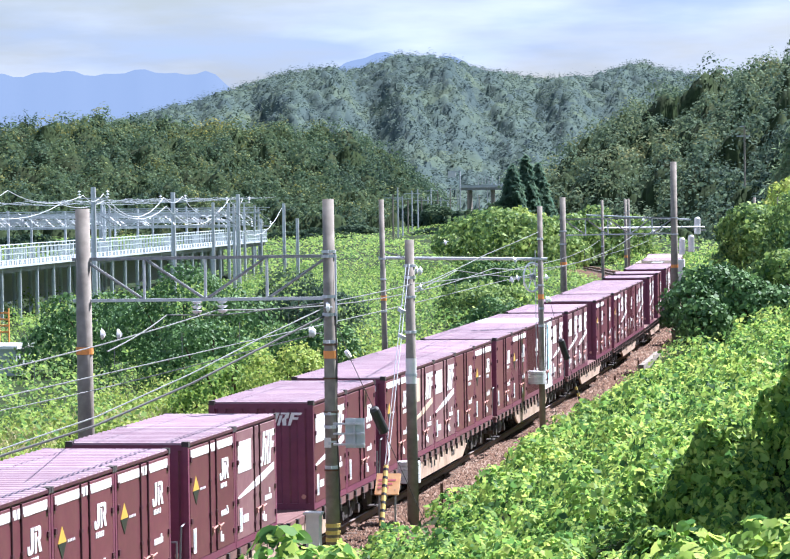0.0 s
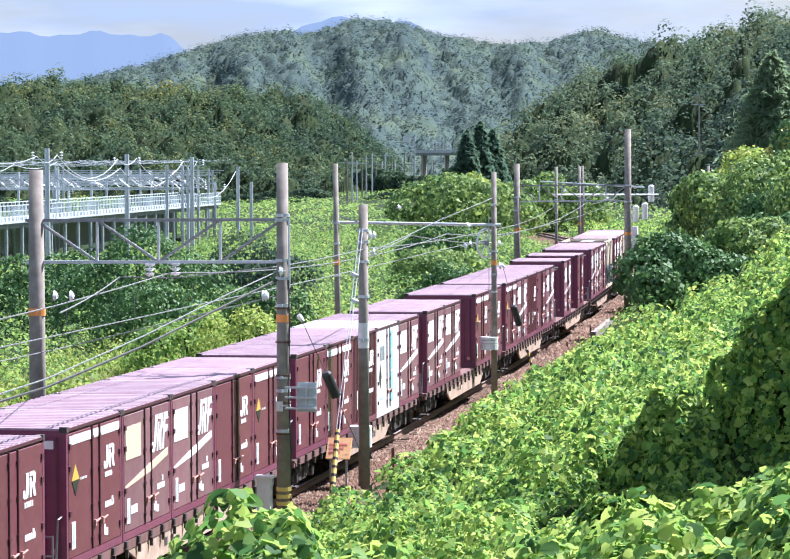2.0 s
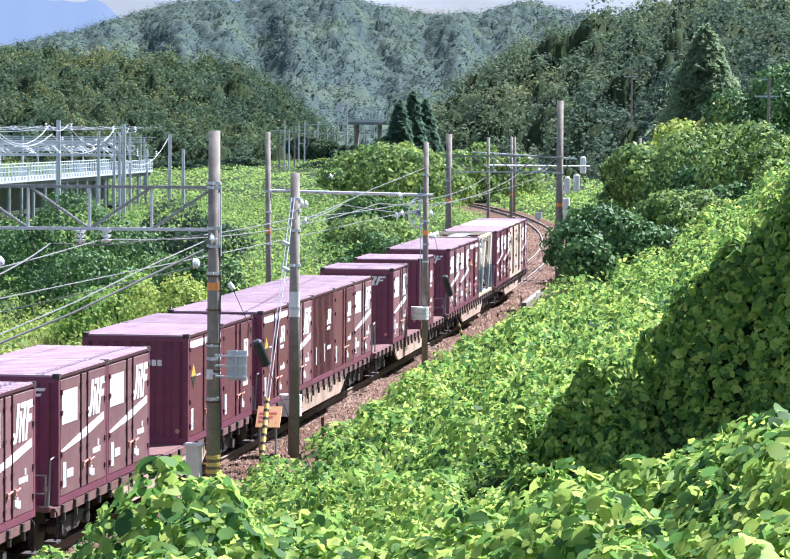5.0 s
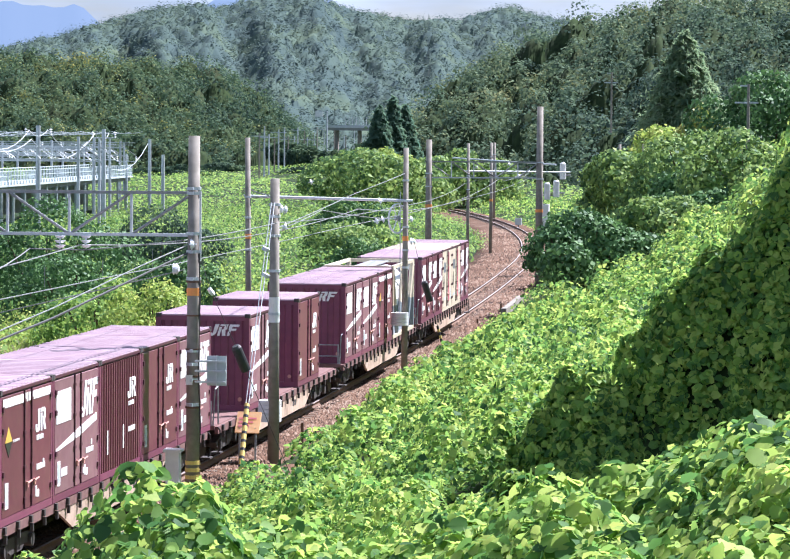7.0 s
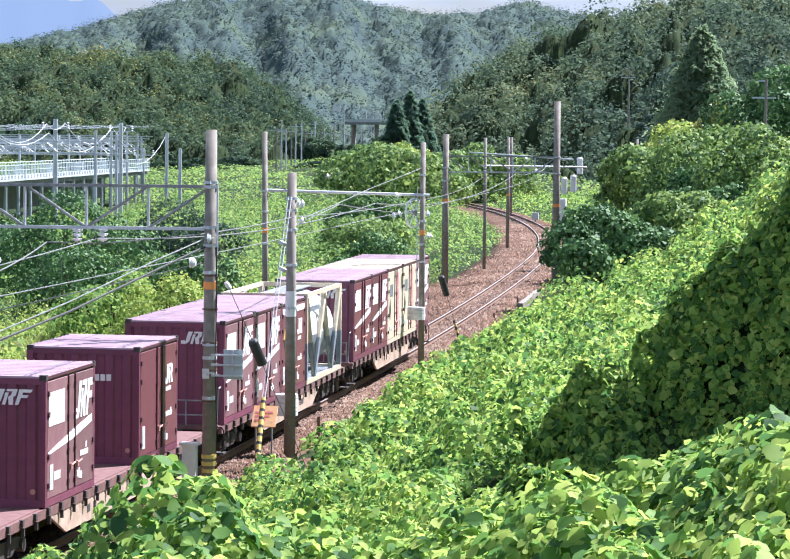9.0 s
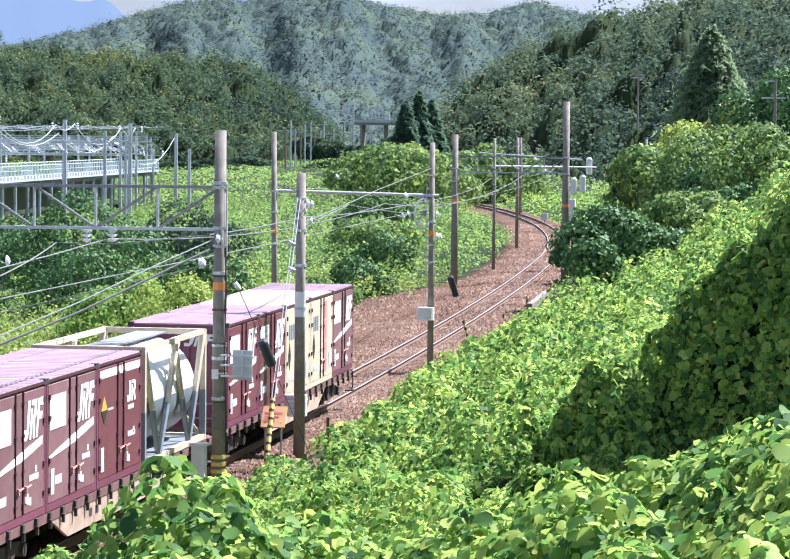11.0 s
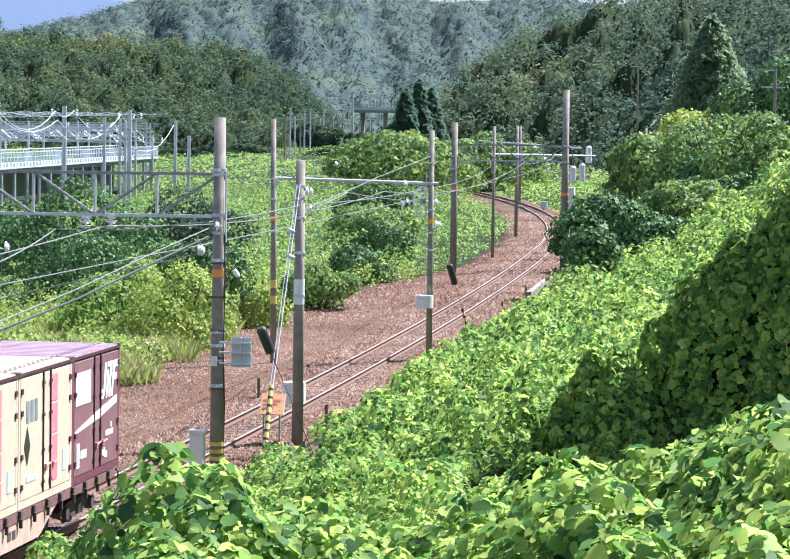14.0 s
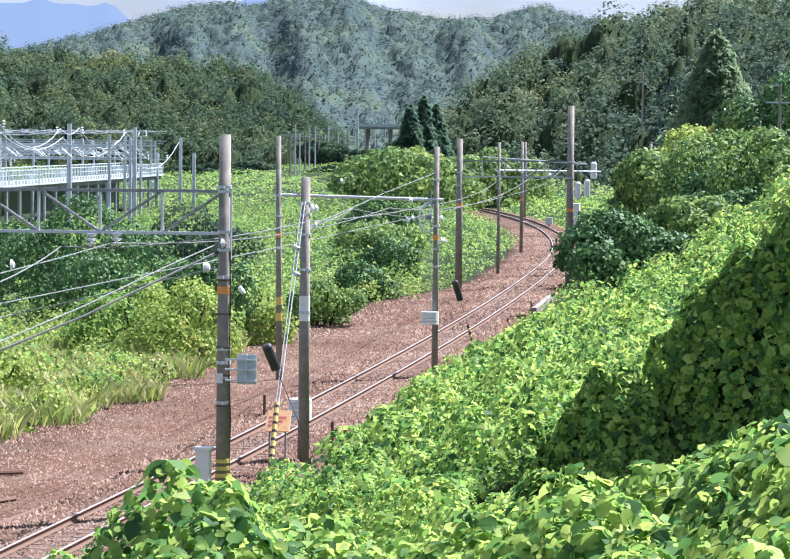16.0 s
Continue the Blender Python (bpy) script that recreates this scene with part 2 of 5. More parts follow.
def part(name, bm, mat, parent=None, label="", smooth=False):
    ob = new(name, mesh_of(name, bm, mat, smooth))
    ob.parent = parent
    if label:
        ob["label"] = label
    return ob


def thing(name, label, category, group="", m=None, kind=""):
    ob = new(name)
    ob.empty_display_size = 0.2
    if m is not None:
        ob.matrix_basis = m
    return tagged(ob, label, category, group, kind)


def box(bm, x0, x1, y0, y1, z0, z1, m=None):
    v = [bm.verts.new(p) for p in ((x0, y0, z0), (x1, y0, z0), (x1, y1, z0), (x0, y1, z0), (x0, y0, z1), (x1, y0, z1), (x1, y1, z1), (x0, y1, z1))]
    for f in ((0, 3, 2, 1), (4, 5, 6, 7), (0, 1, 5, 4), (1, 2, 6, 5), (2, 3, 7, 6), (3, 0, 4, 7)):
        bm.faces.new([v[i] for i in f])
    if m is not None:
        for q in v:
            q.co = m @ q.co
    return bm


def slab(bm, pts, axis, d0, d1):
    """A flat outline (u, v) given thickness along x, y or z."""
    def at(u, v, d):
        return {"x": (d, u, v), "y": (u, d, v), "z": (u, v, d)}[axis]
    a = [bm.verts.new(at(u, v, d0)) for u, v in pts]
    b = [bm.verts.new(at(u, v, d1)) for u, v in pts]
    bm.faces.new(a)
    bm.faces.new(b[::-1])
    for i in range(len(pts)):
        j = (i + 1) % len(pts)
        bm.faces.new((a[j], a[i], b[i], b[j]))
    bmesh.ops.recalc_face_normals(bm, faces=bm.faces[:])
    return bm


def tube(bm, p0, p1, r0, r1=None, seg=10, caps=True):
    r1 = r0 if r1 is None else r1
    p0, p1 = Vector(p0), Vector(p1)
    q = (p1 - p0).to_track_quat("Z", "Y")
    rings = []
    for p, r in ((p0, r0), (p1, r1)):
        rings.append([bm.verts.new(p + q @ Vector((r * math.cos(2 * math.pi * i / seg), r * math.sin(2 * math.pi * i / seg), 0))) for i in range(seg)])
    for i in range(seg):
        j = (i + 1) % seg
        bm.faces.new((rings[0][i], rings[0][j], rings[1][j], rings[1][i]))
    if caps:
        bm.faces.new(rings[0][::-1])
        bm.faces.new(rings[1])
    return bm


def pipe(bm, pts, r, seg=6):
    """A tube that follows a row of points."""
    pts = [Vector(p) for p in pts]
    prev = None
    for i, p in enumerate(pts):
        d = (pts[min(i + 1, len(pts) - 1)] - pts[max(i - 1, 0)]).normalized()
        q = d.to_track_quat("Z", "Y")
        ring = [bm.verts.new(p + q @ Vector((r * math.cos(2 * math.pi * k / seg), r * math.sin(2 * math.pi * k / seg), 0))) for k in range(seg)]
        if prev:
            for k in range(seg):
                j = (k + 1) % seg
                bm.faces.new((prev[k], prev[j], ring[j], ring[k]))
        prev = ring
    return bm


def sagging(p0, p1, sag, n=14):
    p0, p1 = Vector(p0), Vector(p1)
    return [p0.lerp(p1, i / n) - Vector((0, 0, 4 * sag * (i / n) * (1 - i / n))) for i in range(n + 1)]


def B():
    return bmesh.new()


# ---- the lie of the land ----
GAUGE = 1.13
TRACK_X = -16.362


def cx(y):
    """The track's middle, across, at y."""
    y = np.asarray(y, float)
    w = np.clip(y, 60, 330) - 60
    v = np.clip(y, 190, 330) - 190
    return TRACK_X - 0.000226 * w * w - 0.0006 * v * v - 0.29 * np.maximum(y - 330, 0)


def on_track(y):
    return Vector((float(cx(y)), y, 0.0))


rng = np.random.default_rng(7)
WAVES = [(rng.uniform(0, 2 * math.pi), rng.uniform(0, 2 * math.pi)) for _ in range(24)]


def ripple(x, y, length, k=0):
    """Smooth uneven ground, about -1 to 1, with lumps about as long as given."""
    s = 0
    for i in range(6):
        a, ph = WAVES[(i + 6 * k) % 24]
        f = 2 * math.pi / length * (0.7 + 0.16 * i)
        s = s + np.sin(f * (x * math.cos(a) + y * math.sin(a)) + ph + 2.3 * i)
    return s / 3.2


def step(v, a, b):
    t = np.clip((v - a) / (b - a), 0, 1)
    return t * t * (3 - 2 * t)


def bump_at(x, y, x0, y0, sx, sy, turn=0.0):
    c, s = math.cos(radians(turn)), math.sin(radians(turn))
    u, v = (x - x0) * c + (y - y0) * s, -(x - x0) * s + (y - y0) * c
    return np.exp(-(u / sx) ** 2 - (v / sy) ** 2)


BROW = ((-0.31, -0.28, -0.254, -0.233, -0.221, -0.211, -0.202, -0.172, -0.146, -0.121, -0.104, -0.083, -0.067, -0.049, -0.028, 0.1),
        (3.2, 3.9, 4.66, 5.02, 5.16, 5.12, 4.8, 4.6, 4.6, 4.85, 5.2, 5.38, 5.46, 5.65, 6.1, 6.3))


def bank(x, y):
    """The ground right of the track: a slope, the near hill, a spur, and the wooded hillside behind."""
    dx = x - cx(y)
    u = np.maximum(dx - 2.4, 0)
    near = 1 - step(y, 190, 280)
    dip = 0.5 * step(dx, 2.4, 4.5) * (1 - step(dx, 7, 10)) * step(y, 42, 52) * (1 - step(y, 68, 78))
    z = (0.30 * np.minimum(u, 16) + 0.25 * step(dx, 2.2, 3.4)) * (0.25 + 0.75 * near) - dip
    # the brow of the near hill, by bearing
    brow = np.interp(x / np.maximum(y, 4), BROW[0], BROW[1]) - 0.42 - 0.10 * np.maximum(24 - y, 0)
    near_top = 1 - step(y, 24.5, 31)
    z = z * (1 - near_top) + (brow + 0.35) * near_top
    z = z + np.where(y < 46, 5.2 * bump_at(x, y + 0.3 * ripple(x, y, 3.0, 2), 0.9, 46, 2.95, 0.95) + 0.6 * bump_at(x, y, -4.2, 46, 2.6, 3.2), 5.2 * bump_at(x, y, 0.9, 46, 2.95, 5.0) + 0.6 * bump_at(x, y, -4.2, 46, 2.6, 5.0))
    # an added hollow steepens the spur's near face so it falls into shade
    z = z - 1.3 * step(y, 36, 42) * (1 - step(y, 44.9, 46.0)) * step(x, -6.5, -2.0)
    z = z + 0.42 * np.maximum(x + 4 + 0.04 * y, 0) * step(y, 70, 130) * (1 - step(y, 300, 420))
    return z


def ground_z(x, y):
    x, y = np.asarray(x, float), np.asarray(y, float)
    dx = x - cx(y)
    left = -0.35 - 0.5 * step(-dx, 9, 30)
    z = np.where(dx > 0, -0.35 + bank(x, y), left)
    z = np.where(np.abs(dx) < 1.9, -0.26, np.where(np.abs(dx) < 2.5, -0.26 - 0.15 * (np.abs(dx) - 1.9), z))
    # near the eye the slope is held down
    z = np.where(y < 12, np.minimum(z, 6.5), z)
    far = step(np.hypot(x, y), 500, 900)
    return z * (1 - far) - 1.0 * far


def sheet(name, xs, ys, f, mat, smooth=True):
    X, Y = np.meshgrid(xs, ys)
    V = np.stack([X, Y, f(X, Y)], -1).reshape(-1, 3)
    nx, ny = len(xs), len(ys)
    i = (np.arange(ny - 1)[:, None] * nx + np.arange(nx - 1)).ravel()
    return grid_mesh(name, V, np.stack([i, i + 1, i + nx + 1, i + nx], 1), mat, smooth)


def grid_mesh(name, V, Q, mat, smooth=False):
    me = bpy.data.meshes.new(name)
    me.vertices.add(len(V))
    me.vertices.foreach_set("co", np.ascontiguousarray(V, np.float32).ravel())
    me.loops.add(Q.size)
    me.loops.foreach_set("vertex_index", np.ascontiguousarray(Q, np.int32).ravel())
    me.polygons.add(len(Q))
    me.polygons.foreach_set("loop_start", np.arange(0, Q.size, Q.shape[1], dtype=np.int32))
    if smooth:
        me.polygons.foreach_set("use_smooth", np.ones(len(Q), bool))
    me.update(calc_edges=True)
    me.materials.append(mat)
    return new(name, me)


def spaced(a, b, fine, lo, hi, grow=1.22):
    mid = list(np.arange(a, b + 1e-6, fine))
    left, right, d = [], [], fine
    p = a
    while p > lo:
        d *= grow
        p -= d
        left.append(p)
    p, d = b, fine
    while p < hi:
        d *= grow
        p += d
        right.append(p)
    return np.array(left[::-1] + mid + right)


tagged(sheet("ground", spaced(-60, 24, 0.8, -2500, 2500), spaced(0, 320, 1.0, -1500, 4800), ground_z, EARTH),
       "overgrown green valley floor and hillside soil, darkened for leaf shade", "ground", kind="structure")

LEAF = np.array([(0, 0, 0), (0.42, 0.30, 0.10), (0.34, 0.72, 0.06), (0, 1.05, -0.10), (-0.34, 0.72, 0.06), (-0.42, 0.30, 0.10)])
LEAF_Q = np.array([(0, 1, 2, 3), (0, 3, 4, 5)])
PLAIN = np.array([(0, 0, 0), (0.45, 0.45, 0.12), (0.06, 1.0, 0), (-0.45, 0.5, 0.10)])
ROUND = np.array([(0, 0.06, 0), (0.34, 0.10, 0.08), (0.48, 0.42, 0.11), (0.31, 0.80, 0.05), (0, 1.08, -0.12), (-0.31, 0.80, 0.05), (-0.48, 0.42, 0.11), (-0.34, 0.10, 0.08)])
ROUND_Q = np.array([(0, 1, 2, 3), (0, 3, 4, 5), (0, 5, 6, 7)])
NEEDLE = np.array([(0, 0, 0), (0.13, 0.5, 0.04), (0, 1.25, -0.12), (-0.13, 0.5, 0.04)])
PLAIN_Q = np.array([(0, 1, 2, 3)])


def leaf_arrays(P, N, size, wild=0.6, droop=0.0, plain=False):
    """Folded leaves at points P that face about along N."""
    n = len(P)
    N = N + rng.normal(0, wild, (n, 3))
    N /= np.linalg.norm(N, axis=1, keepdims=True) + 1e-9
    A = rng.normal(0, 1, (n, 3))
    A[:, 2] -= droop
    A -= N * (A * N).sum(1, keepdims=True)
    A /= np.linalg.norm(A, axis=1, keepdims=True) + 1e-9
    C = np.cross(A, N)
    S = np.broadcast_to(size, (n,))[:, None] * (0.62 + 0.95 * rng.random((n, 1)) ** 1.8)
    F, FQ = (PLAIN, PLAIN_Q) if plain else (LEAF, LEAF_Q)
    if plain == "needle":
        F = NEEDLE
    if plain == "round":
        F, FQ = ROUND, ROUND_Q
    V = (P[:, None, :] + S[:, :, None] * (F[None, :, 0:1] * C[:, None, :] + (F[None, :, 1:2] - 0.5) * A[:, None, :] + F[None, :, 2:3] * N[:, None, :])).reshape(-1, 3)
    Q = (np.arange(n)[:, None, None] * len(F) + FQ[None]).reshape(-1, 4)
    return V, Q


def leaf_mesh(name, P, N, size, mat, wild=0.6, droop=0.0, plain=False):
    V, Q = leaf_arrays(P, N, size, wild, droop, plain)
    return grid_mesh(name, V, Q, mat, plain in (False, "round"))


def cover(name, label, x0, x1, y0, y1, count, height, size, mat, keep=None, lump=2.6, deep=0.35, wild=0.34, k=0, plain=False):
    """Leaves over the ground: a lumpy blanket of them."""
    x, y = rng.uniform(x0, x1, count), rng.uniform(y0, y1, count)
    ok = (x < 2 - 0.02 * y) & (x > -5 - 0.345 * y)
    x, y = x[ok], y[ok]
    if keep is not None:
        ok = keep(x, y)
        x, y = x[ok], y[ok]

    def puffs(x, y):
        return 0.1 + 1.5 * np.abs(ripple(x, y, lump * 1.9, k)) ** 0.65 + 0.6 * np.abs(ripple(x, y, lump * 0.7, k + 1))

    ok = puffs(x, y) > rng.uniform(-0.1, 0.9, len(x))
    x, y = x[ok], y[ok]

    def top(x, y):
        edge = step(np.abs(x - cx(y)), 1.8, 5.0)
        return ground_z(x, y) + 0.12 + 0.28 * edge + height * (puffs(x, y) - 1.0) * (0.3 + 0.7 * edge)
    e = 0.15
    z = top(x, y)
    N = np.stack([(top(x - e, y) - top(x + e, y)) / (2 * e), (top(x, y - e) - top(x, y + e)) / (2 * e), np.ones_like(x)], 1)
    N /= np.linalg.norm(N, axis=1, keepdims=True)
    P = np.stack([x, y, z - deep * rng.random(len(x)) ** 2], 1)
    return tagged(leaf_mesh(name, P, N, size, mat, wild, 0.0, plain), label, "vegetation", kind="stuff")


def blob_points(n, centre, radii, lumps=9, flat=0.0):
    """Points and normals on the outside of a lumpy crown: many overlapping balls set on an ellipsoid."""
    c = rng.normal(0, 1, (lumps, 3))
    c /= np.linalg.norm(c, axis=1, keepdims=True)
    c[:, 2] = np.abs(c[:, 2]) * (1 - flat) - 0.25
    c *= rng.uniform(0.35, 0.92, (lumps, 1))
    r = rng.uniform(0.14, 0.42, lumps)
    m = 5 * n
    i = rng.choice(lumps, m, p=r * r / (r * r).sum())
    d = rng.normal(0, 1, (m, 3))
    d /= np.linalg.norm(d, axis=1, keepdims=True)
    p = c[i] + d * r[i][:, None] * (0.80 + 0.34 * rng.random((m, 1)) ** 1.5)
    inside = (np.linalg.norm(p[:, None, :] - c[None], axis=2) < 0.82 * r[None]).any(1)
    low = (d[:, 2] < -0.55) & (rng.random(m) < 0.7)
    keep = np.flatnonzero(~inside & ~low)
    keep = keep[:n] if len(keep) >= n else rng.choice(keep, n)
    p, d = p[keep], d[keep]
    return np.asarray(centre) + p * np.asarray(radii), d * 0.9 + p * 0.35


# ---- track ----
def verge(y):
    """Width of the stone bed left of the track."""
    return 7.4 - 3.9 * step(np.asarray(y, float), 138, 172)


def swept(name, ys, outline, mat, shift=0.0):
    """An outline (across, height) carried along the track."""
    V, n = [], len(outline)
    for y in ys:
        d = on_track(y + 0.5) - on_track(y - 0.5)
        side = Vector((d.y, -d.x, 0)).normalized()
        c = on_track(y)
        V += [tuple(c + side * (max(u, -float(verge(y)) - 0.3) + shift) + Vector((0, 0, z))) for u, z in outline]
    i = np.arange(len(ys) - 1)[:, None] * n
    j = np.arange(n - 1)[None]
    a = (i + j).ravel()
    return grid_mesh(name, np.array(V), np.stack([a, a + 1, a + n + 1, a + n], 1), mat)


YS = np.concatenate([np.arange(-150, 20, 5.0), np.arange(20, 420, 1.5)])
tagged(swept("ballast_bed", YS, [(-9.2, -0.34), (-8.9, -0.31), (-4, -0.30), (-2.2, -0.24), (-1.7, -0.17), (1.7, -0.17), (2.2, -0.25), (2.9, -0.33), (3.0, -0.5)], BALLAST),
       "rust-stained crushed stone ballast beside the single track", "ballast", kind="structure")
track = thing("railway_track", "single railway track with rusty rails on brown sleepers", "track", kind="structure")
for s in (-1, 1):
    r = swept("rail", YS, [(-0.06, -0.15), (-0.06, -0.135), (-0.012, -0.115), (-0.012, -0.045), (-0.034, -0.035), (-0.034, -0.003)], RAILSIDE, s * GAUGE / 2)
    r.parent = track
    r = swept("rail", YS, [(0.034, -0.003), (0.034, -0.035), (0.012, -0.045), (0.012, -0.115), (0.06, -0.135), (0.06, -0.15)], RAILSIDE, s * GAUGE / 2)
    r.parent = track
    r = swept("rail_head", YS, [(-0.034, -0.003), (-0.026, 0.0), (0.026, 0.0), (0.034, -0.003)], RAILTOP, s * GAUGE / 2)
    r.parent = track
b = box(B(), -1.0, 1.0, -0.11, 0.11, -0.27, -0.160)
sleeper_mesh = mesh_of("sleeper", b, SLEEPER)
rest = B()
for k in range(480):
    y = 38 + 0.62 * k
    d = on_track(y + 0.5) - on_track(y - 0.5)
    m = Matrix.Translation(on_track(y)) @ pose(0, 0, 0, 0, 0, -math.degrees(math.atan2(d.x, d.y)))
    if k < 290:
        ob = new("sleeper", sleeper_mesh)
        ob.parent, ob.matrix_basis = track, m
    else:
        box(rest, -1.0, 1.0, -0.11, 0.11, -0.27, -0.160, m)
part("far_sleepers", rest, SLEEPER, track)["kind"] = "stuff"


# ---- containers ----
LEN, HALF, TALL = 3.70, 1.235, 2.50


def shell(base, wall, end, roof, ribbed=False):
    """Body of a twelve-foot box: walls, ribbed ends, roof, rails, posts and doors."""
    b = box(B(), -HALF + 0.06, HALF - 0.06, 0.08, LEN - 0.08, 0.12, TALL - 0.10)
    part("body", b, wall, base)
    line = [(-HALF + 0.11, 0.05)]
    for i in range(6):
        u = -HALF + 0.30 + 0.375 * i
        line += [(u - 0.12, 0.05), (u - 0.08, 0.012), (u + 0.08, 0.012), (u + 0.12, 0.05)]
    line += [(HALF - 0.11, 0.05), (HALF - 0.11, 0.07), (-HALF + 0.11, 0.07)]
    part("end_wall", slab(B(), line, "z", 0.14, TALL - 0.17), end, base)
    part("end_wall", slab(B(), [(u, LEN - v) for u, v in line], "z", 0.14, TALL - 0.17), end, base)
    for sx in (-1, 1):
        for y in (0.0, LEN - 0.11):
            b = box(B(), sx * HALF - 0.06 - 0.05 * sx, sx * HALF + 0.06 - 0.07 * sx, y, y + 0.11, 0.0, TALL - 0.07)
            part("corner_post", b, end, base)
            b = box(B(), sx * (HALF + 0.004) - 0.07 - 0.07 * sx, sx * (HALF + 0.004) + 0.07 - 0.07 * sx, y - 0.004, y + 0.118, TALL - 0.09, TALL + 0.012)
            part("corner_casting", b, IRON, base)
    for y0, y1 in ((0.0, 0.10), (LEN - 0.10, LEN)):
        part("end_sill", box(B(), -HALF + 0.11, HALF - 0.11, y0 + 0.006, y1 - 0.006, 0.0, 0.14), end, base)
        part("end_header", box(B(), -HALF + 0.11, HALF - 0.11, y0 + 0.006, y1 - 0.006, TALL - 0.17, TALL - 0.05), end, base)
    for sx in (-1, 1):
        part("side_sill", box(B(), sx * (HALF - 0.06) - 0.05, sx * (HALF - 0.06) + 0.05, 0.11, LEN - 0.11, 0.0, 0.14), end, base)
        part("top_rail", box(B(), sx * (HALF - 0.045) - 0.045, sx * (HALF - 0.045) + 0.045, 0.12, LEN - 0.12, TALL - 0.075, TALL - 0.02), DARKWINE, base, "dark wine top rail")
    line = [(0.03, TALL - 0.012)]
    for i in range(11):
        y = 0.22 + 0.325 * i
        line += [(y - 0.07, TALL - 0.012), (y - 0.04, TALL + 0.012), (y + 0.04, TALL + 0.012), (y + 0.07, TALL - 0.012)]
    line += [(LEN - 0.03, TALL - 0.012), (LEN - 0.03, TALL - 0.05), (0.03, TALL - 0.05)]
    part("roof", slab(B(), line, "x", -HALF + 0.02, HALF - 0.02), roof, base, "pale ribbed roof")
    if ribbed:
        for sx in (-1, 1):
            line = [(sx * (HALF - 0.05), 0.12)]
            for i in range(17):
                y = 0.22 + 0.204 * i
                line += [(sx * (HALF - 0.05), y - 0.07), (sx * (HALF - 0.006), y - 0.035), (sx * (HALF - 0.006), y + 0.035), (sx * (HALF - 0.05), y + 0.07)]
            line += [(sx * (HALF - 0.05), LEN - 0.12), (sx * (HALF - 0.08), LEN - 0.12), (sx * (HALF - 0.08), 0.12)]
            b = slab(B(), line, "z", 0.15, TALL - 0.12)
            part("corrugated_side", b, wall, base)
    else:
        for sx in (-1, 1):
            for y0, y1 in ((0.13, 1.64), (1.68, 2.10), (2.14, LEN - 0.13)):
                b = box(B(), sx * (HALF - 0.03) - 0.022, sx * (HALF - 0.03) + 0.022, y0, y1, 0.15, TALL - 0.12)
                bmesh.ops.bevel(b, geom=b.edges[:], offset=0.008, segments=1, affect="EDGES")
                door = part("side_door", b, wall, base)
            for y in (1.62, 2.12):
                b = B()
                tube(b, (sx * (HALF + 0.005), y, 0.16), (sx * (HALF + 0.005), y, TALL - 0.10), 0.018, seg=8)
                for z in (0.35, 0.95, 1.6, 2.2):
                    box(b, sx * (HALF - 0.0) - 0.03, sx * (HALF - 0.0) + 0.03, y - 0.05, y + 0.05, z - 0.03, z + 0.03)
                part("lock_rod", b, DARKWINE, door, "dark door lock rod")
            b = B()
            for y in (1.80, 2.30):
                tube(b, (sx * (HALF + 0.02), y, 0.62), (sx * (HALF + 0.04), y + 0.22, 0.66), 0.02, seg=6)
                box(b, sx * HALF - 0.03, sx * HALF + 0.03, y - 0.03, y + 0.05, 0.55, 0.66)
            part("door_latch", b, PINK, door, "faded pink door latches")["kind"] = "stuff"
            b = B()
            for y in (0.16, LEN - 0.2):
                for z in (0.4, 0.95, 1.75, 2.15):
                    box(b, sx * (HALF + 0.0) - 0.02, sx * (HALF + 0.0) + 0.02, y - 0.02, y + 0.08, z - 0.05, z + 0.05)
            part("hinge_set", b, DARKWINE, door)["kind"] = "stuff"


X1, X2 = HALF - 0.006, HALF + 0.002


def bars(base, shapes, mat=None, name="marking", lift=0.0):
    b = B()
    for y0, y1, z0, z1 in shapes:
        box(b, X1, X2 + lift, y0, y1, z0, z1)
    ob = part(name, b, mat or MARK, base)
    if len(shapes) > 1:
        ob["kind"] = "stuff"


def hook_mark(base, y, z, s):
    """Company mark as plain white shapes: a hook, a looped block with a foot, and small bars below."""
    w = 1.75 * s
    b = B()
    def p(*uv):
        return [(y + u * w, z - v * s) for u, v in uv]
    slab(b, p((0.24, 0.0), (0.43, 0.0), (0.43, 0.78), (0.37, 0.95), (0.26, 1.0), (0.08, 1.0), (0.0, 0.90), (0.0, 0.66), (0.16, 0.66), (0.16, 0.82), (0.21, 0.84), (0.24, 0.80)), "x", X1, X2)
    slab(b, p((0.50, 0.0), (0.86, 0.0), (0.96, 0.08), (0.96, 0.46), (0.88, 0.55), (1.0, 1.0), (0.82, 1.0), (0.70, 0.58), (0.70, 0.44), (0.78, 0.40), (0.78, 0.19), (0.74, 0.16), (0.50, 0.16)), "x", X1, X2)
    slab(b, p((0.50, 0.22), (0.64, 0.22), (0.64, 1.0), (0.50, 1.0)), "x", X1, X2)
    for k in range(5):
        slab(b, p((0.10 + 0.14 * k, 1.14), (0.19 + 0.14 * k, 1.14), (0.19 + 0.14 * k, 1.36), (0.10 + 0.14 * k, 1.36)), "x", X1, X2)
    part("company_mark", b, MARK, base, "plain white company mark")


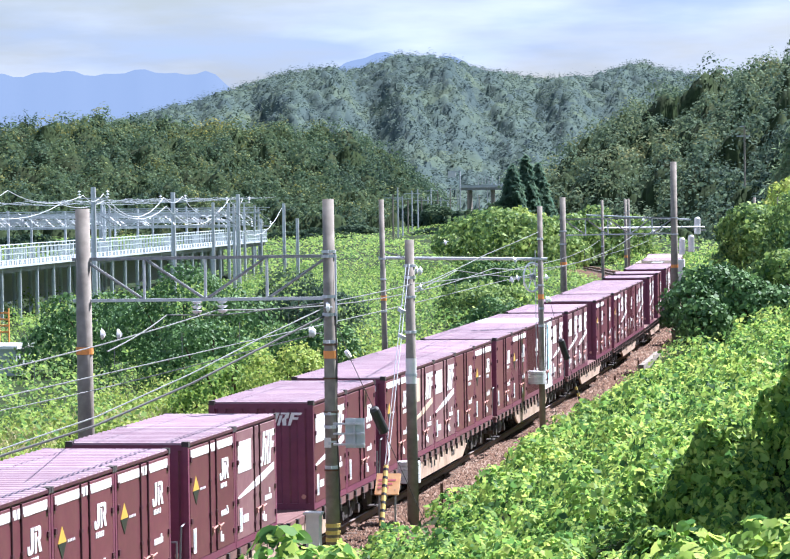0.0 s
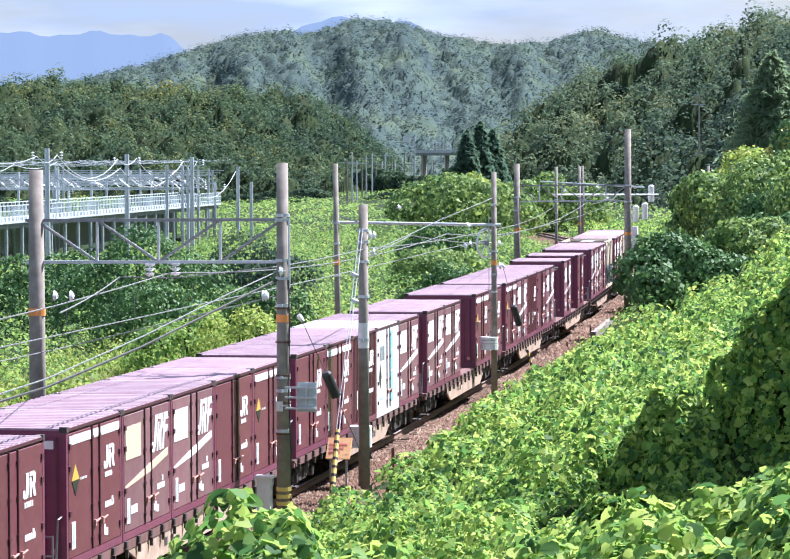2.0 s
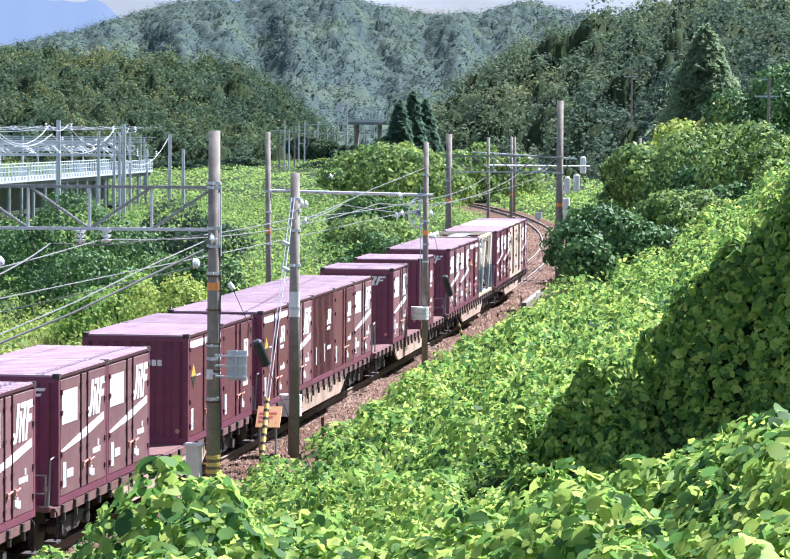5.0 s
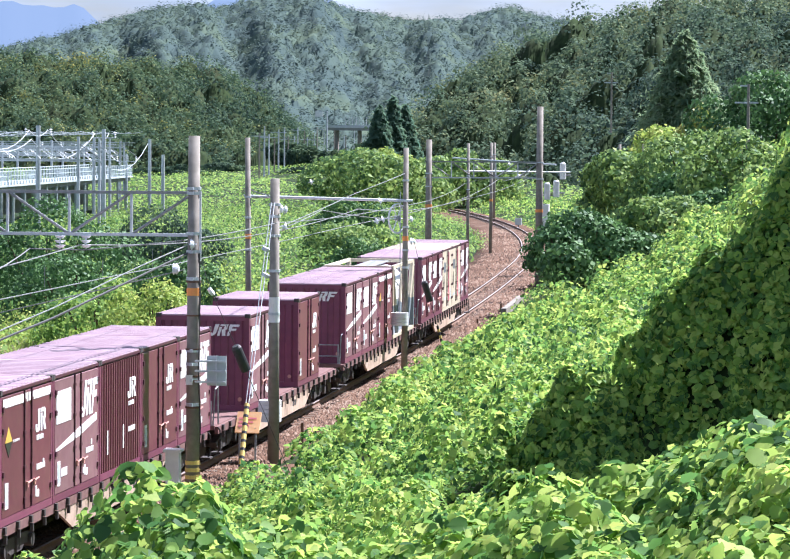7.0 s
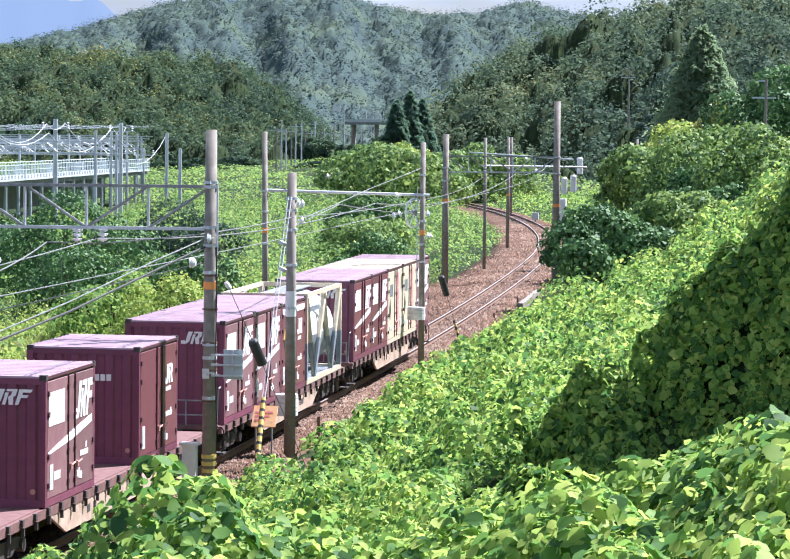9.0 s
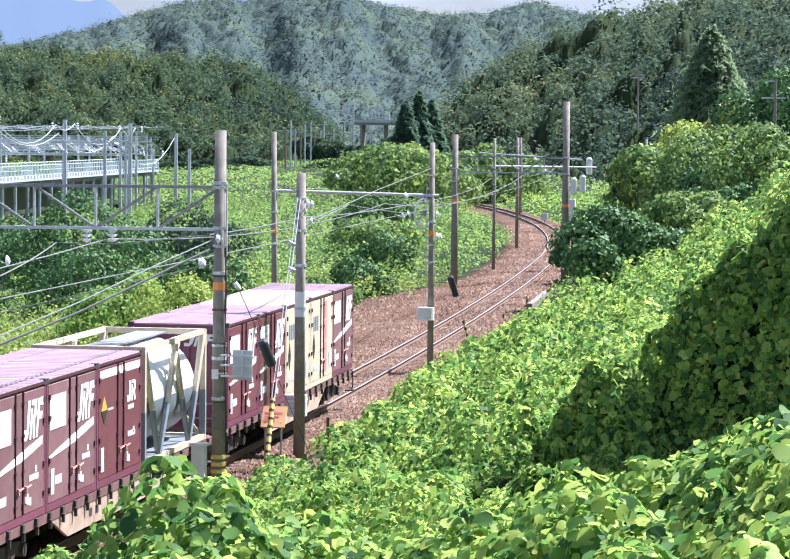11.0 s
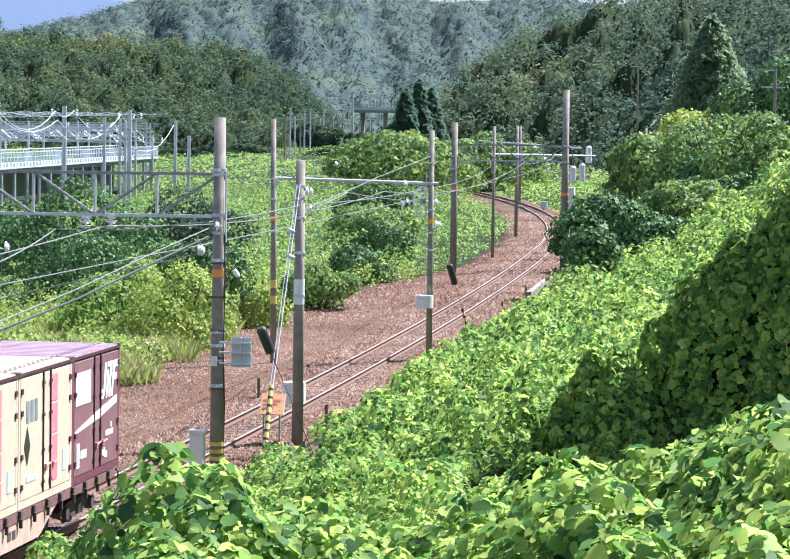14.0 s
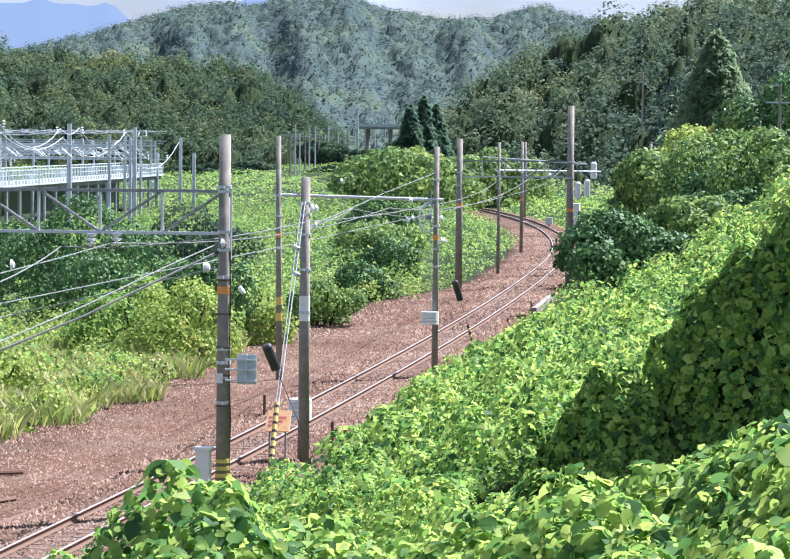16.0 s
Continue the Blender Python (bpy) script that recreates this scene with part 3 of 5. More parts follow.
def slant_mark(base, face, u, z, s):
    """A slanting mark of three blocks, on the side (x) or on the end (y)."""
    d0, d1 = (X1, X2) if face == "x" else (-0.003, 0.004)
    k = 1.0
    b = B()
    def p(a, c):
        return (u + a * s * k + 0.16 * s * (c + 1), z + c * s * (0.75 if face == "x" else 0.54))
    slab(b, [p(0.22, 0), p(0.42, 0), p(0.38, -0.8), p(0.28, -1), p(0.05, -1), p(0, -0.72), p(0.16, -0.72), p(0.22, -0.8)], face, d0, d1)
    slab(b, [p(0.48, 0), p(0.86, 0), p(0.86, -0.42), p(0.78, -0.5), p(0.86, -1), p(0.70, -1), p(0.60, -0.5), p(0.68, -0.38), p(0.70, -0.14), p(0.48, -0.14)], face, d0, d1)
    slab(b, [p(0.46, -0.22), p(0.58, -0.22), p(0.58, -1), p(0.46, -1)], face, d0, d1)
    slab(b, [p(0.92, 0), p(1.40, 0), p(1.36, -0.2), p(1.08, -0.2), p(1.08, -0.36), p(1.30, -0.36), p(1.28, -0.55), p(1.06, -0.55), p(1.04, -1), p(0.92, -1)], face, d0, d1)
    part("company_mark", b, MARK, base, "slanting white company mark")


def diamond(base, y, mat_top=None):
    for a, mt in ((1, GOLD), (-1, INK)):
        b = B()
        slab(b, [(y - 0.24, 1.52), (y, 1.52 + 0.28 * a), (y + 0.24, 1.52)][::a], "x", X1, X2)
        part("diamond_mark", b, mt, base)


def numbers(base, y, z, n=7):
    bars(base, [(y + 0.09 * i, y + 0.09 * i + 0.065, z, z + 0.11) for i in range(n)])


def lower_clutter(base):
    bars(base, [(0.30, 0.52, 0.30, 0.78), (2.55, 2.68, 0.28, 0.42), (2.95, 3.05, 0.86, 0.97), (2.42, 2.52, 0.30, 0.50)])
    bars(base, [(0.34, 0.48, 0.36, 0.72)], GREYPLATE, "notice_plate", 0.004)


def build_jr(name, label, stripes=True, gold=True, ribbed=False, end="", wall=WINE):
    base = thing(name, label, "container", "containers on the train")
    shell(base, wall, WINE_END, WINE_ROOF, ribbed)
    if stripes:
        bars(base, [(0.18, 1.56, 2.17, 2.33), (1.70, 1.88, 2.17, 2.33), (1.93, 2.06, 2.17, 2.33), (2.22, 3.5, 2.17, 2.33)], name="white_stripe")
    hook_mark(base, 2.42, 1.95, 0.43)
    if gold:
        diamond(base, 0.55)
        bars(base, [(0.86 + 0.09 * i, 0.92 + 0.09 * i, 1.49, 1.535) for i in range(5)], PANELTEXT)
    numbers(base, 2.5, 0.80)
    if ribbed:
        bars(base, [(0.6, 0.68, 0.5, 1.0), (2.0, 2.08, 0.5, 1.0)])
    else:
        lower_clutter(base)
    if end == "stripes":
        b = B()
        for i in range(8):
            u = -1.0 + 0.26 * i
            box(b, u, u + 0.17, -0.004, 0.003, 2.12, 2.27)
        part("end_stripe", b, MARK, base)["kind"] = "stuff"
    if end == "words":
        b = B()
        for i in range(4):
            box(b, 0.12 + 0.13 * i, 0.22 + 0.13 * i, -0.004, 0.003, 1.78, 1.92)
        part("end_lettering", b, MARK, base)
    b = B()
    tube(b, (0.98, -0.006, 0.30), (0.98, 0.002, 0.30), 0.055, seg=12)
    part("end_disc_mark", b, PINK, base)
    return base


def build_jrf(name, label, wall=WINE_FADED, tan=False, notice=True):
    base = thing(name, label, "container", "containers on the train")
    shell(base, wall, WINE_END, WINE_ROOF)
    bars(base, [(0.22, 1.35, 1.52, 2.16)], MARK_TAN if tan else MARK, "white_panel")
    if notice:
        bars(base, [(0.32 + 0.16 * (i % 6), 0.42 + 0.16 * (i % 6), 1.60 + 0.13 * (i // 6), 1.65 + 0.13 * (i // 6)) for i in range(24)], PANELTEXT, "panel_lettering", 0.004)
    slant_mark(base, "x", 2.10, 2.20, 0.95)
    b = B()
    slab(b, [(0.18, 0.98), (0.18, 1.03), (2.0, 1.30), (3.42, 1.48), (3.42, 1.33), (2.0, 1.13)], "x", X1, X2)
    part("white_wedge", b, MARK_TAN if tan else MARK, base)
    numbers(base, 2.55, 0.72)
    lower_clutter(base)
    bars(base, [(0.60, 1.05, 0.46, 0.62), (2.3, 2.4, 0.34, 0.46)])
    slant_mark(base, "y", 0.12, 2.24, 0.55)
    b = B()
    tube(b, (0.98, -0.006, 0.30), (0.98, 0.002, 0.30), 0.055, seg=12)
    part("end_disc_mark", b, PINK, base)
    return base


def build_jot(name, label, paint, stripe):
    base = thing(name, label, "container", "containers on the train")
    shell(base, paint, paint, WHITE if paint is WHITE else CREAM)
    b = B()
    for y0, y1 in ((2.18, 2.62),):
        for z0, z1 in ((0.3, 1.15), (1.2, 1.75), (1.8, 2.3)):
            box(b, X1, X2, y0, y1, z0, z1)
    part("painted_stripe", b, stripe, base)
    bars(base, [(0.50 + 0.28 * i, 0.68 + 0.28 * i, 1.55, 1.95) for i in range(3)], TANKGREY, "grey_lettering")
    b = B()
    slab(b, [(0.35, 1.12), (0.55, 1.48), (0.75, 1.12), (0.55, 0.76)], "x", X1, X2)
    part("diamond_mark", b, INK, base)
    bars(base, [(3.0, 3.3, 0.4, 0.8), (0.5, 1.2, 0.45, 0.55)], GREYPLATE)
    return base


def build_tank(name, label):
    base = thing(name, label, "tank container", "containers on the train")
    L = 6.05
    prof = [(0.20, 0.60), (0.28, 0.90), (0.45, 1.06), (0.8, 1.12), (L - 0.8, 1.12), (L - 0.45, 1.06), (L - 0.28, 0.90), (L - 0.20, 0.60)]
    for nm, mt, lo, hi in (("tank_shell", WHITE, 0, 28), ("grey_band", TANKGREY, 0, 28)):
        b = B()
        rings = []
        seg = 28
        for y, r in [(0.18, 0.02)] + prof + [(L - 0.18, 0.02)]:
            rr = r if nm == "tank_shell" else r * 1.012
            rings.append([b.verts.new((rr * math.cos(2 * math.pi * i / seg), y, 1.30 + rr * math.sin(2 * math.pi * i / seg))) for i in range(seg)])
        for a, c in zip(rings, rings[1:]):
            for i in range(seg):
                ang = 360 * (i + 0.5) / seg
                if nm == "grey_band" and ang < 175:
                    continue
                j = (i + 1) % seg
                b.faces.new((a[i], a[j], c[j], c[i]))
        part(nm, b, mt, base, smooth=True)
    for y in (0.0, L - 0.13):
        b = B()
        for sx in (-1, 1):
            box(b, sx * 1.17 - 0.065, sx * 1.17 + 0.065, y, y + 0.13, 0.0, 2.55)
        for z in (0.0, 2.42):
            box(b, -1.105, 1.105, y + 0.003, y + 0.127, z, z + 0.13)
        tube(b, (-1.1, y + 0.065, 0.1), (-0.2, y + 0.065, 1.2), 0.05, seg=6)
        tube(b, (1.1, y + 0.065, 0.1), (0.2, y + 0.065, 1.2), 0.05, seg=6)
        part("end_frame", b, CREAM, base)
        for sx in (-1, 1):
            part("grey_post_foot", box(B(), sx * 1.17 - 0.07, sx * 1.17 + 0.07, y - 0.006, y + 0.136, 0.13, 1.15), TANKGREY, base)
    for sx in (-1, 1):
        b = B()
        box(b, sx * 1.17 - 0.06, sx * 1.17 + 0.06, 0.13, L - 0.13, 0.0, 0.12)
        box(b, sx * 1.17 - 0.05, sx * 1.17 + 0.05, 0.13, L - 0.13, 2.44, 2.55)
        part("side_rail", b, CREAM, base)
        for y0, y1 in ((0.15, 1.5), (3.2, 1.6), (L - 3.1, L - 1.6), (L - 0.15, L - 1.5)):
            b = B()
            tube(b, (sx * 1.17, y0, 2.44), (sx * 1.17, y1, 0.1), 0.09, 0.05, seg=6)
            part("slanting_brace", b, CREAM, base)
            b = tube(B(), Vector((sx * 1.17, y0, 2.44)).lerp(Vector((sx * 1.17, y1, 0.1)), 0.55), (sx * 1.17, y1, 0.1), 0.078, 0.056, 6)
            part("grey_brace_foot", b, TANKGREY, base)
    b = box(B(), -0.35, 0.35, 0.3, L - 0.3, 2.46, 2.49)
    part("walkway", b, STEEL_DARK, base)
    part("floor_pan", box(B(), -1.1, 1.1, 0.15, L - 0.15, 0.02, 0.08), TANKGREY, base)
    return base


# ---- container wagon ----
WLEN = 19.3


def build_wagon(name, label):
    base = thing(name, label, "wagon", "container wagons of the train")
    for sx in (-1, 1):
        x = sx * 1.18
        b = B()
        slab(b, [(4.6, 0.86), (WLEN - 4.6, 0.86), (WLEN - 6.0, 0.34), (6.0, 0.34)], "x", x - 0.03, x + 0.03)
        part("side_sill", b, SILL, base, "weathered tan fish-belly side sill")
        part("edge_beam", box(B(), x - 0.045, x + 0.045, 0.35, WLEN - 0.35, 0.80, 0.98), DECK, base, "rust-brown edge beam")
        hook = mesh_of("tie_down_hook", box(box(B(), -0.04, 0.04, 0, 0.11, 0.02, 0.15), -0.01, 0.05, 0.05, 0.10, -0.16, 0.0), IRON)
        for i in range(20):
            ob = new("tie_down_hook", hook)
            ob.parent, ob.location = base, (sx * 1.24, 0.8 + 0.92 * i, 0.84)
        b = B()
        for y in (7.6, 8.1, 11.2, 11.5):
            box(b, sx * 1.212 - 0.006, sx * 1.212 + 0.006, y, y + 0.22, 0.52, 0.68)
        part("sill_plate", b, IRON, base)["kind"] = "stuff"
        for y in (0.3, WLEN - 0.3):
            b = B()
            pipe(b, [(sx * 1.22, y, 0.35), (sx * 1.28, y, 0.42), (sx * 1.28, y, 0.9), (sx * 1.22, y, 0.98)], 0.02)
            box(b, sx * 1.2 - 0.12, sx * 1.2 + 0.12, y - 0.18, y + 0.18, 0.33, 0.37)
            part("step", b, IRON, base)
    part("deck", box(B(), -1.14, 1.14, 0.3, WLEN - 0.3, 0.90, 1.0), DECK, base, "rust-brown steel deck")
    part("centre_sill", box(B(), -0.3, 0.3, 0.0, WLEN, 0.62, 0.90), IRON, base)
    for y in (-0.32, WLEN + 0.02):
        part("coupler", box(B(), -0.14, 0.14, y, y + 0.30, 0.72, 1.0), IRON, base)
    for yc in (2.5, WLEN - 2.5):
        for sx in (-1, 1):
            b = B()
            slab(b, [(yc - 1.35, 0.50), (yc - 0.7, 0.62), (yc + 0.7, 0.62), (yc + 1.35, 0.50), (yc + 1.2, 0.36), (yc + 0.6, 0.40), (yc + 0.4, 0.30), (yc - 0.4, 0.30), (yc - 0.6, 0.40), (yc - 1.2, 0.36)], "x", sx * 0.92 - 0.09, sx * 0.92 + 0.09)
            tube(b, (sx * 0.98, yc, 0.36), (sx * 0.98, yc, 0.60), 0.11, seg=8)
            part("bogie_frame", b, IRON, base)
        for y in (yc - 0.95, yc + 0.95):
            axle = part("wheelset", tube(B(), (-0.9, y, 0.43), (0.9, y, 0.43), 0.08, seg=8), IRON, base)
            for sx in (-1, 1):
                b = tube(B(), (sx * 0.50, y, 0.43), (sx * 0.60, y, 0.43), 0.43, 0.43, 24)
                tube(b, (sx * 0.48, y, 0.43), (sx * 0.50, y, 0.43), 0.455, 0.455, 24)
                part("wheel", b, IRON, axle)
                part("axle_box", tube(B(), (sx * 0.90, y, 0.43), (sx * 1.08, y, 0.43), 0.13, 0.13, 10), IRON, axle)
    part("brake_gear", box(box(B(), -0.7, 0.7, 7.2, 8.6, 0.42, 0.62), 0.2, 0.8, 10.2, 11.2, 0.40, 0.62), IRON, base)["kind"] = "stuff"
    b = B()
    for x in (-1.05, -0.35, 0.35, 1.05):
        pipe(b, [(x, 0.32, 1.0), (x, 0.32, 1.62)], 0.02)
    for z in (1.25, 1.6):
        pipe(b, [(-1.05, 0.32, z), (1.05, 0.32, z)], 0.02)
    pipe(b, [(1.1, 0.32, 1.0), (1.14, 0.36, 1.9), (1.14, 0.7, 1.95), (1.14, 0.78, 1.0)], 0.022)
    part("hand_rail", b, STEEL_DARK, base, "end platform hand rail")
    return base


# ---- the train ----
WAGON_FRONT = -0.62


def train_front(t):
    """Where the last wagon's first container begins, along the track, at t seconds."""
    return 102.4 - (12.75 * (t - 8) - 0.12 * (t * t - 64))


def kinds():
    return {
        "a": build_jr("freight_container", "wine-red steel freight container with white stripe and company mark"),
        "b": build_jr("freight_container", "plain wine-red steel freight container with small company mark", False, False),
        "c": build_jr("freight_container", "wine-red corrugated steel freight container on the wagon", False, False, True),
        "d": build_jr("freight_container", "wine-red steel freight container with white dashes on its end", True, True, False, "stripes"),
        "e": build_jr("freight_container", "wine-red steel freight container with small lettering on its end", False, False, False, "words", WINE),
        "f": build_jr("freight_container", "wine-red striped freight container with lettering on its end", True, True, False, "words"),
        "j": build_jrf("freight_container", "faded wine-red freight container with white panel and wedge"),
        "k": build_jrf("freight_container", "darker wine-red freight container with white panel and wedge", WINE, False, True),
        "t": build_jrf("freight_container", "faded wine-red freight container with tan stained panel", WINE_FADED, True, False),
        "w": build_jot("freight_container", "white freight container with sky-blue stripe", WHITE, SKYBLUE),
        "r": build_jot("freight_container", "dirty cream freight container with rose stripe", CREAM, ROSE),
        "n": build_tank("tank_container", "white and grey tank in a slanting steel frame"),
    }


# wagon by wagon from the rear of the clip: start along the train, then five places ("." is empty)
CONSIST = [(0.0, "kkrrj"), (-20.0, "jjan."), (-40.1, ".j.e."), (-60.0, "ajcbj"), (-80.0, "jj.fb"), (-100.3, "baCwj"), (-120.0, "dtjba"), (-140.0, "aj.kb"), (-160.0, "..aaa")]
moving = []


def build_train():
    made = kinds()
    made["C"] = made["c"]
    first = build_wagon("container_wagon", "long tan and rust container flat wagon on two bogies")
    used = set()
    for start, load in CONSIST:
        w = first if first not in used else copy_thing(first, Matrix())
        used.add(first)
        moving.append((w, start + WAGON_FRONT, WLEN, 0.06))
        for i, c in enumerate(load):
            if c == ".":
                continue
            ob = made[c]
            if ob in used:
                ob = copy_thing(ob, Matrix())
            used.add(ob)
            moving.append((ob, start + 3.74 * i + (0.25 if c == "n" else 0), 6.05 if c == "n" else LEN, 1.062))


def place(s, length, z):
    a, b = on_track(s), on_track(s + length)
    d = b - a
    return Matrix.Translation(a + Vector((0, 0, z))) @ pose(0, 0, 0, 0, 0, -math.degrees(math.atan2(d.x, d.y)))


build_train()
for ob, s, length, z in moving:
    ob.matrix_basis = place(train_front(0) + s, length, z)


# ---- line-side poles ----
def band(bm, x, y, z, r, h):
    tube(bm, (x, y, z), (x, y, z + h), r, seg=16)


def pole(label, x, y, z0, z1, r, orange=None, yellow=False, rings=(), lean=0.0):
    base = thing("catenary_pole", label, "pole", "line-side poles", pose(x, y, z0, 0, lean, 0))
    h = z1 - z0
    b = B()
    tube(b, (0, 0, -0.5), (0, 0, h), r * 1.12, r * 0.88, 20)
    part("shaft", b, CONCRETE, base, smooth=True)
    if orange:
        b = B()
        band(b, 0, 0, orange - z0, r * 1.07, 0.17)
        part("orange_band", b, ORANGE, base)
    if yellow:
        for i in range(5):
            b = B()
            band(b, 0, 0, 0.15 + 0.16 * i, r * 1.17, 0.085)
            part("hazard_band", b, YELLOW, base)
    for z in rings:
        b = B()
        band(b, 0, 0, z - z0, r * 1.14, 0.07)
        box(b, -0.03, 0.03, -r * 1.5, -r, z - z0 - 0.0, z - z0 + 0.07)
        part("steel_clamp", b, STEEL, base)
    return base


def disc_insulator(bm, p0, p1, n=3, r=0.10):
    p0, p1 = Vector(p0), Vector(p1)
    tube(bm, p0, p1, 0.02, seg=6)
    for i in range(n):
        a = p0.lerp(p1, (i + 0.5) / n)
        d = (p1 - p0).normalized() * 0.03
        tube(bm, a - d, a + d, r, r * 0.55, 12)


def truss(label, a, b_, depth, bays, mat=None):
    """A lattice beam between two poles; a and b_ are the ends of the upper chord."""
    mat = mat or STEEL_DARK
    base = thing("portal_beam", label, "beam", "portal beams")
    a, b_ = Vector(a), Vector(b_)
    dn = Vector((0, 0, -depth))
    b = B()
    for o in (0, 1):
        p, q = a + dn * o, b_ + dn * o
        d = (q - p).normalized()
        n = Vector((-d.y, d.x, 0))
        m = Matrix((d, n, Vector((0, 0, 1)))).transposed().to_4x4()
        m.translation = p
        L = (q - p).length
        bb = B()
        box(bb, -0.25, L + 0.1, -0.035, 0.035, -0.035, 0.035, m)
        part("chord", bb, STEEL if o else mat, base)
    b.free()
    for i in range(bays):
        u0, u1 = i / bays, (i + 1) / bays
        p, q = a.lerp(b_, u0), a.lerp(b_, u1)
        bb = B()
        tube(bb, p + dn, p, 0.035, seg=6)
        part("upright", bb, STEEL, base)
        bb = B()
        if i < bays / 2:
            tube(bb, p, q + dn, 0.035, seg=6)
        else:
            tube(bb, p + dn, q, 0.035, seg=6)
        part("diagonal", bb, mat, base)
    return base


P1, P2, P3 = (-19.98, 66.0), (-14.3, 66.0), (-14.46, 76.5)
PB, P4 = (-20.15, 102.0), (-14.98, 103.5)
PC, P5 = (-22.2, 162.0), (-16.64, 166.2)
pole("thick grey concrete pole with orange band", *P1, -0.4, 8.06, 0.185, 4.77)
pole("dark concrete pole wrapped with black straps and hazard paint", *P2, 0.1, 8.2, 0.145, 4.66, True, (2.2, 2.75, 3.1, 3.4, 5.0, 5.6, 6.0, 6.9, 7.0))
pole("grey concrete anchor pole with a white band", *P3, 0.0, 7.1, 0.135, None, False, (3.6, 4.7, 5.6, 6.1, 6.4))
pole("slim grey concrete pole with orange band", *PB, -0.4, 8.06, 0.10, 4.6, False, (4.2, 5.3, 6.0), lean=-0.6)
pole("slim brown concrete pole with orange band", *P4, -0.1, 7.75, 0.10, 4.55, False, (3.6, 4.2, 5.0, 5.9, 6.6))
pole("pale concrete pole with orange band", *PC, -0.4, 7.85, 0.175, 4.2, False, (5.3, 6.0))
pole("tall thick concrete pole with orange band", *P5, -0.2, 9.7, 0.195, 3.9, False, (5.7, 6.6))
pole("slim concrete pole beside the curve", -22.32, 180.2, -0.4, 7.6, 0.09, None, False, (4.8, 5.6))
pole("slim concrete pole with yellow paint", -24.6, 211.7, -0.4, 7.5, 0.11, 3.4, False, (6.5,))
pole("slim concrete pole far along the curve", -33.4, 290.0, -0.4, 7.2, 0.13, None, False, (6.0,))
pole("slim concrete pole beside the signal cabinet", -13.7, 186.0, -0.2, 7.6, 0.09, None, False, (6.6, 5.5))
pole("brown concrete pole with orange band", -12.5, 190.0, -0.2, 7.6, 0.12, 3.4, False, (6.6, 5.5))
truss("grey steel lattice portal beam over the track", (P1[0], P1[1], 6.92), (P2[0], P2[1], 6.94), 0.94, 4)
truss("far grey steel lattice portal beam", (PC[0], PC[1], 6.67), (P5[0], P5[1], 6.65), 0.86, 5)


# ---- hills and woods ----
def polar(az, d):
    return -np.sin(np.radians(az)) * d, np.cos(np.radians(az)) * d


def g(a, a0, w):
    return np.exp(-((a - a0) / w) ** 2)


def ridge(az, bearing, rise, d, trees):
    """Height of a wooded crest at distance d whose tree tops rise so much over the eye, by bearing."""
    return 8.4 + d * np.interp(az, bearing, rise) - trees


def left_hill(az, d):
    h = ridge(az, (9.6, 10.2, 10.9, 11.55, 12.2, 13.1, 14.6, 16.5, 18.3), (-0.012, 0.004, 0.0144, 0.0212, 0.025, 0.0257, 0.0266, 0.0298, 0.0269), 800, 8.0)
    return -1.5 + np.maximum(h + 1.5, 0) * step(d, 600, 800) * (1 + 0.05 * np.sin(az * 9 + d / 23))


def right_hill(az, d):
    h = ridge(az, (3.5, 4.3, 5.2, 5.9, 7.1, 7.5, 8.0, 8.8, 9.0), (0.0501, 0.0447, 0.0405, 0.0362, 0.0258, 0.0201, 0.0137, 0.0110, -0.01), 540, 7.5)
    return -1.5 + np.maximum(h + 1.5, 0) * step(d, 240 + 32 * np.maximum(az - 1, 0), 540) * (1 + 0.05 * np.sin(az * 7 + d / 31))


def middle_hill(az, d):
    h = ridge(az, (3.5, 5.6, 6.3, 7.3, 8.2, 8.95, 10.2, 10.85, 11.7, 12.75, 13.8, 14.6, 16.1, 18), (0.0337, 0.0377, 0.0412, 0.0369, 0.0365, 0.039, 0.044, 0.045, 0.0405, 0.0405, 0.036, 0.031, 0.0249, 0.019), 2050, 4.0)
    folds = 0.11 * np.sin(az * 2.6 + d / 260) + 0.07 * np.sin(az * 5.9 - d / 140)
    return -1.5 + h * np.clip(step(d, 1250, 2050) * (1 + folds * (1 - step(d, 1700, 2000))), 0, 1)


def far_mountains():
    """Plain blue far range behind everything; its hazy blue is emitted by the sheet."""
    m = bpy.data.materials.new("glowing_blue_range")
    m.use_nodes = True
    n, l = m.node_tree.nodes, m.node_tree.links
    bs = n["Principled BSDF"]
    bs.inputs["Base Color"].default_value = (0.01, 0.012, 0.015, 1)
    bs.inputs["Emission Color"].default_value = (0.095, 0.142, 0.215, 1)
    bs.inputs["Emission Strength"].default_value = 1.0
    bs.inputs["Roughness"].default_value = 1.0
    az = np.linspace(-4, 26, 160)
    e = 0.046 * np.exp(-((az - 10.8) / 2.3) ** 4) + 0.0412 * step(az, 12.4, 14.6) * (1 - 0.35 * step(az, 19, 24)) + 0.0008 * np.sin(az * 4.1) + 0.0005 * np.sin(az * 9.7)
    x0, y0 = polar(az, 4500.0)
    x1, y1 = polar(az, 4780.0)
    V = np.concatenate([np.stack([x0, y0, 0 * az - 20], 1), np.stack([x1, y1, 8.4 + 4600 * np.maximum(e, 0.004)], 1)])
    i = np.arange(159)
    tagged(grid_mesh("backdrop", V, np.stack([i, i + 1, i + 161, i + 160], 1), m, True), "self-glowing backdrop of a far blue mountain range under clouds", "mountains", kind="structure")


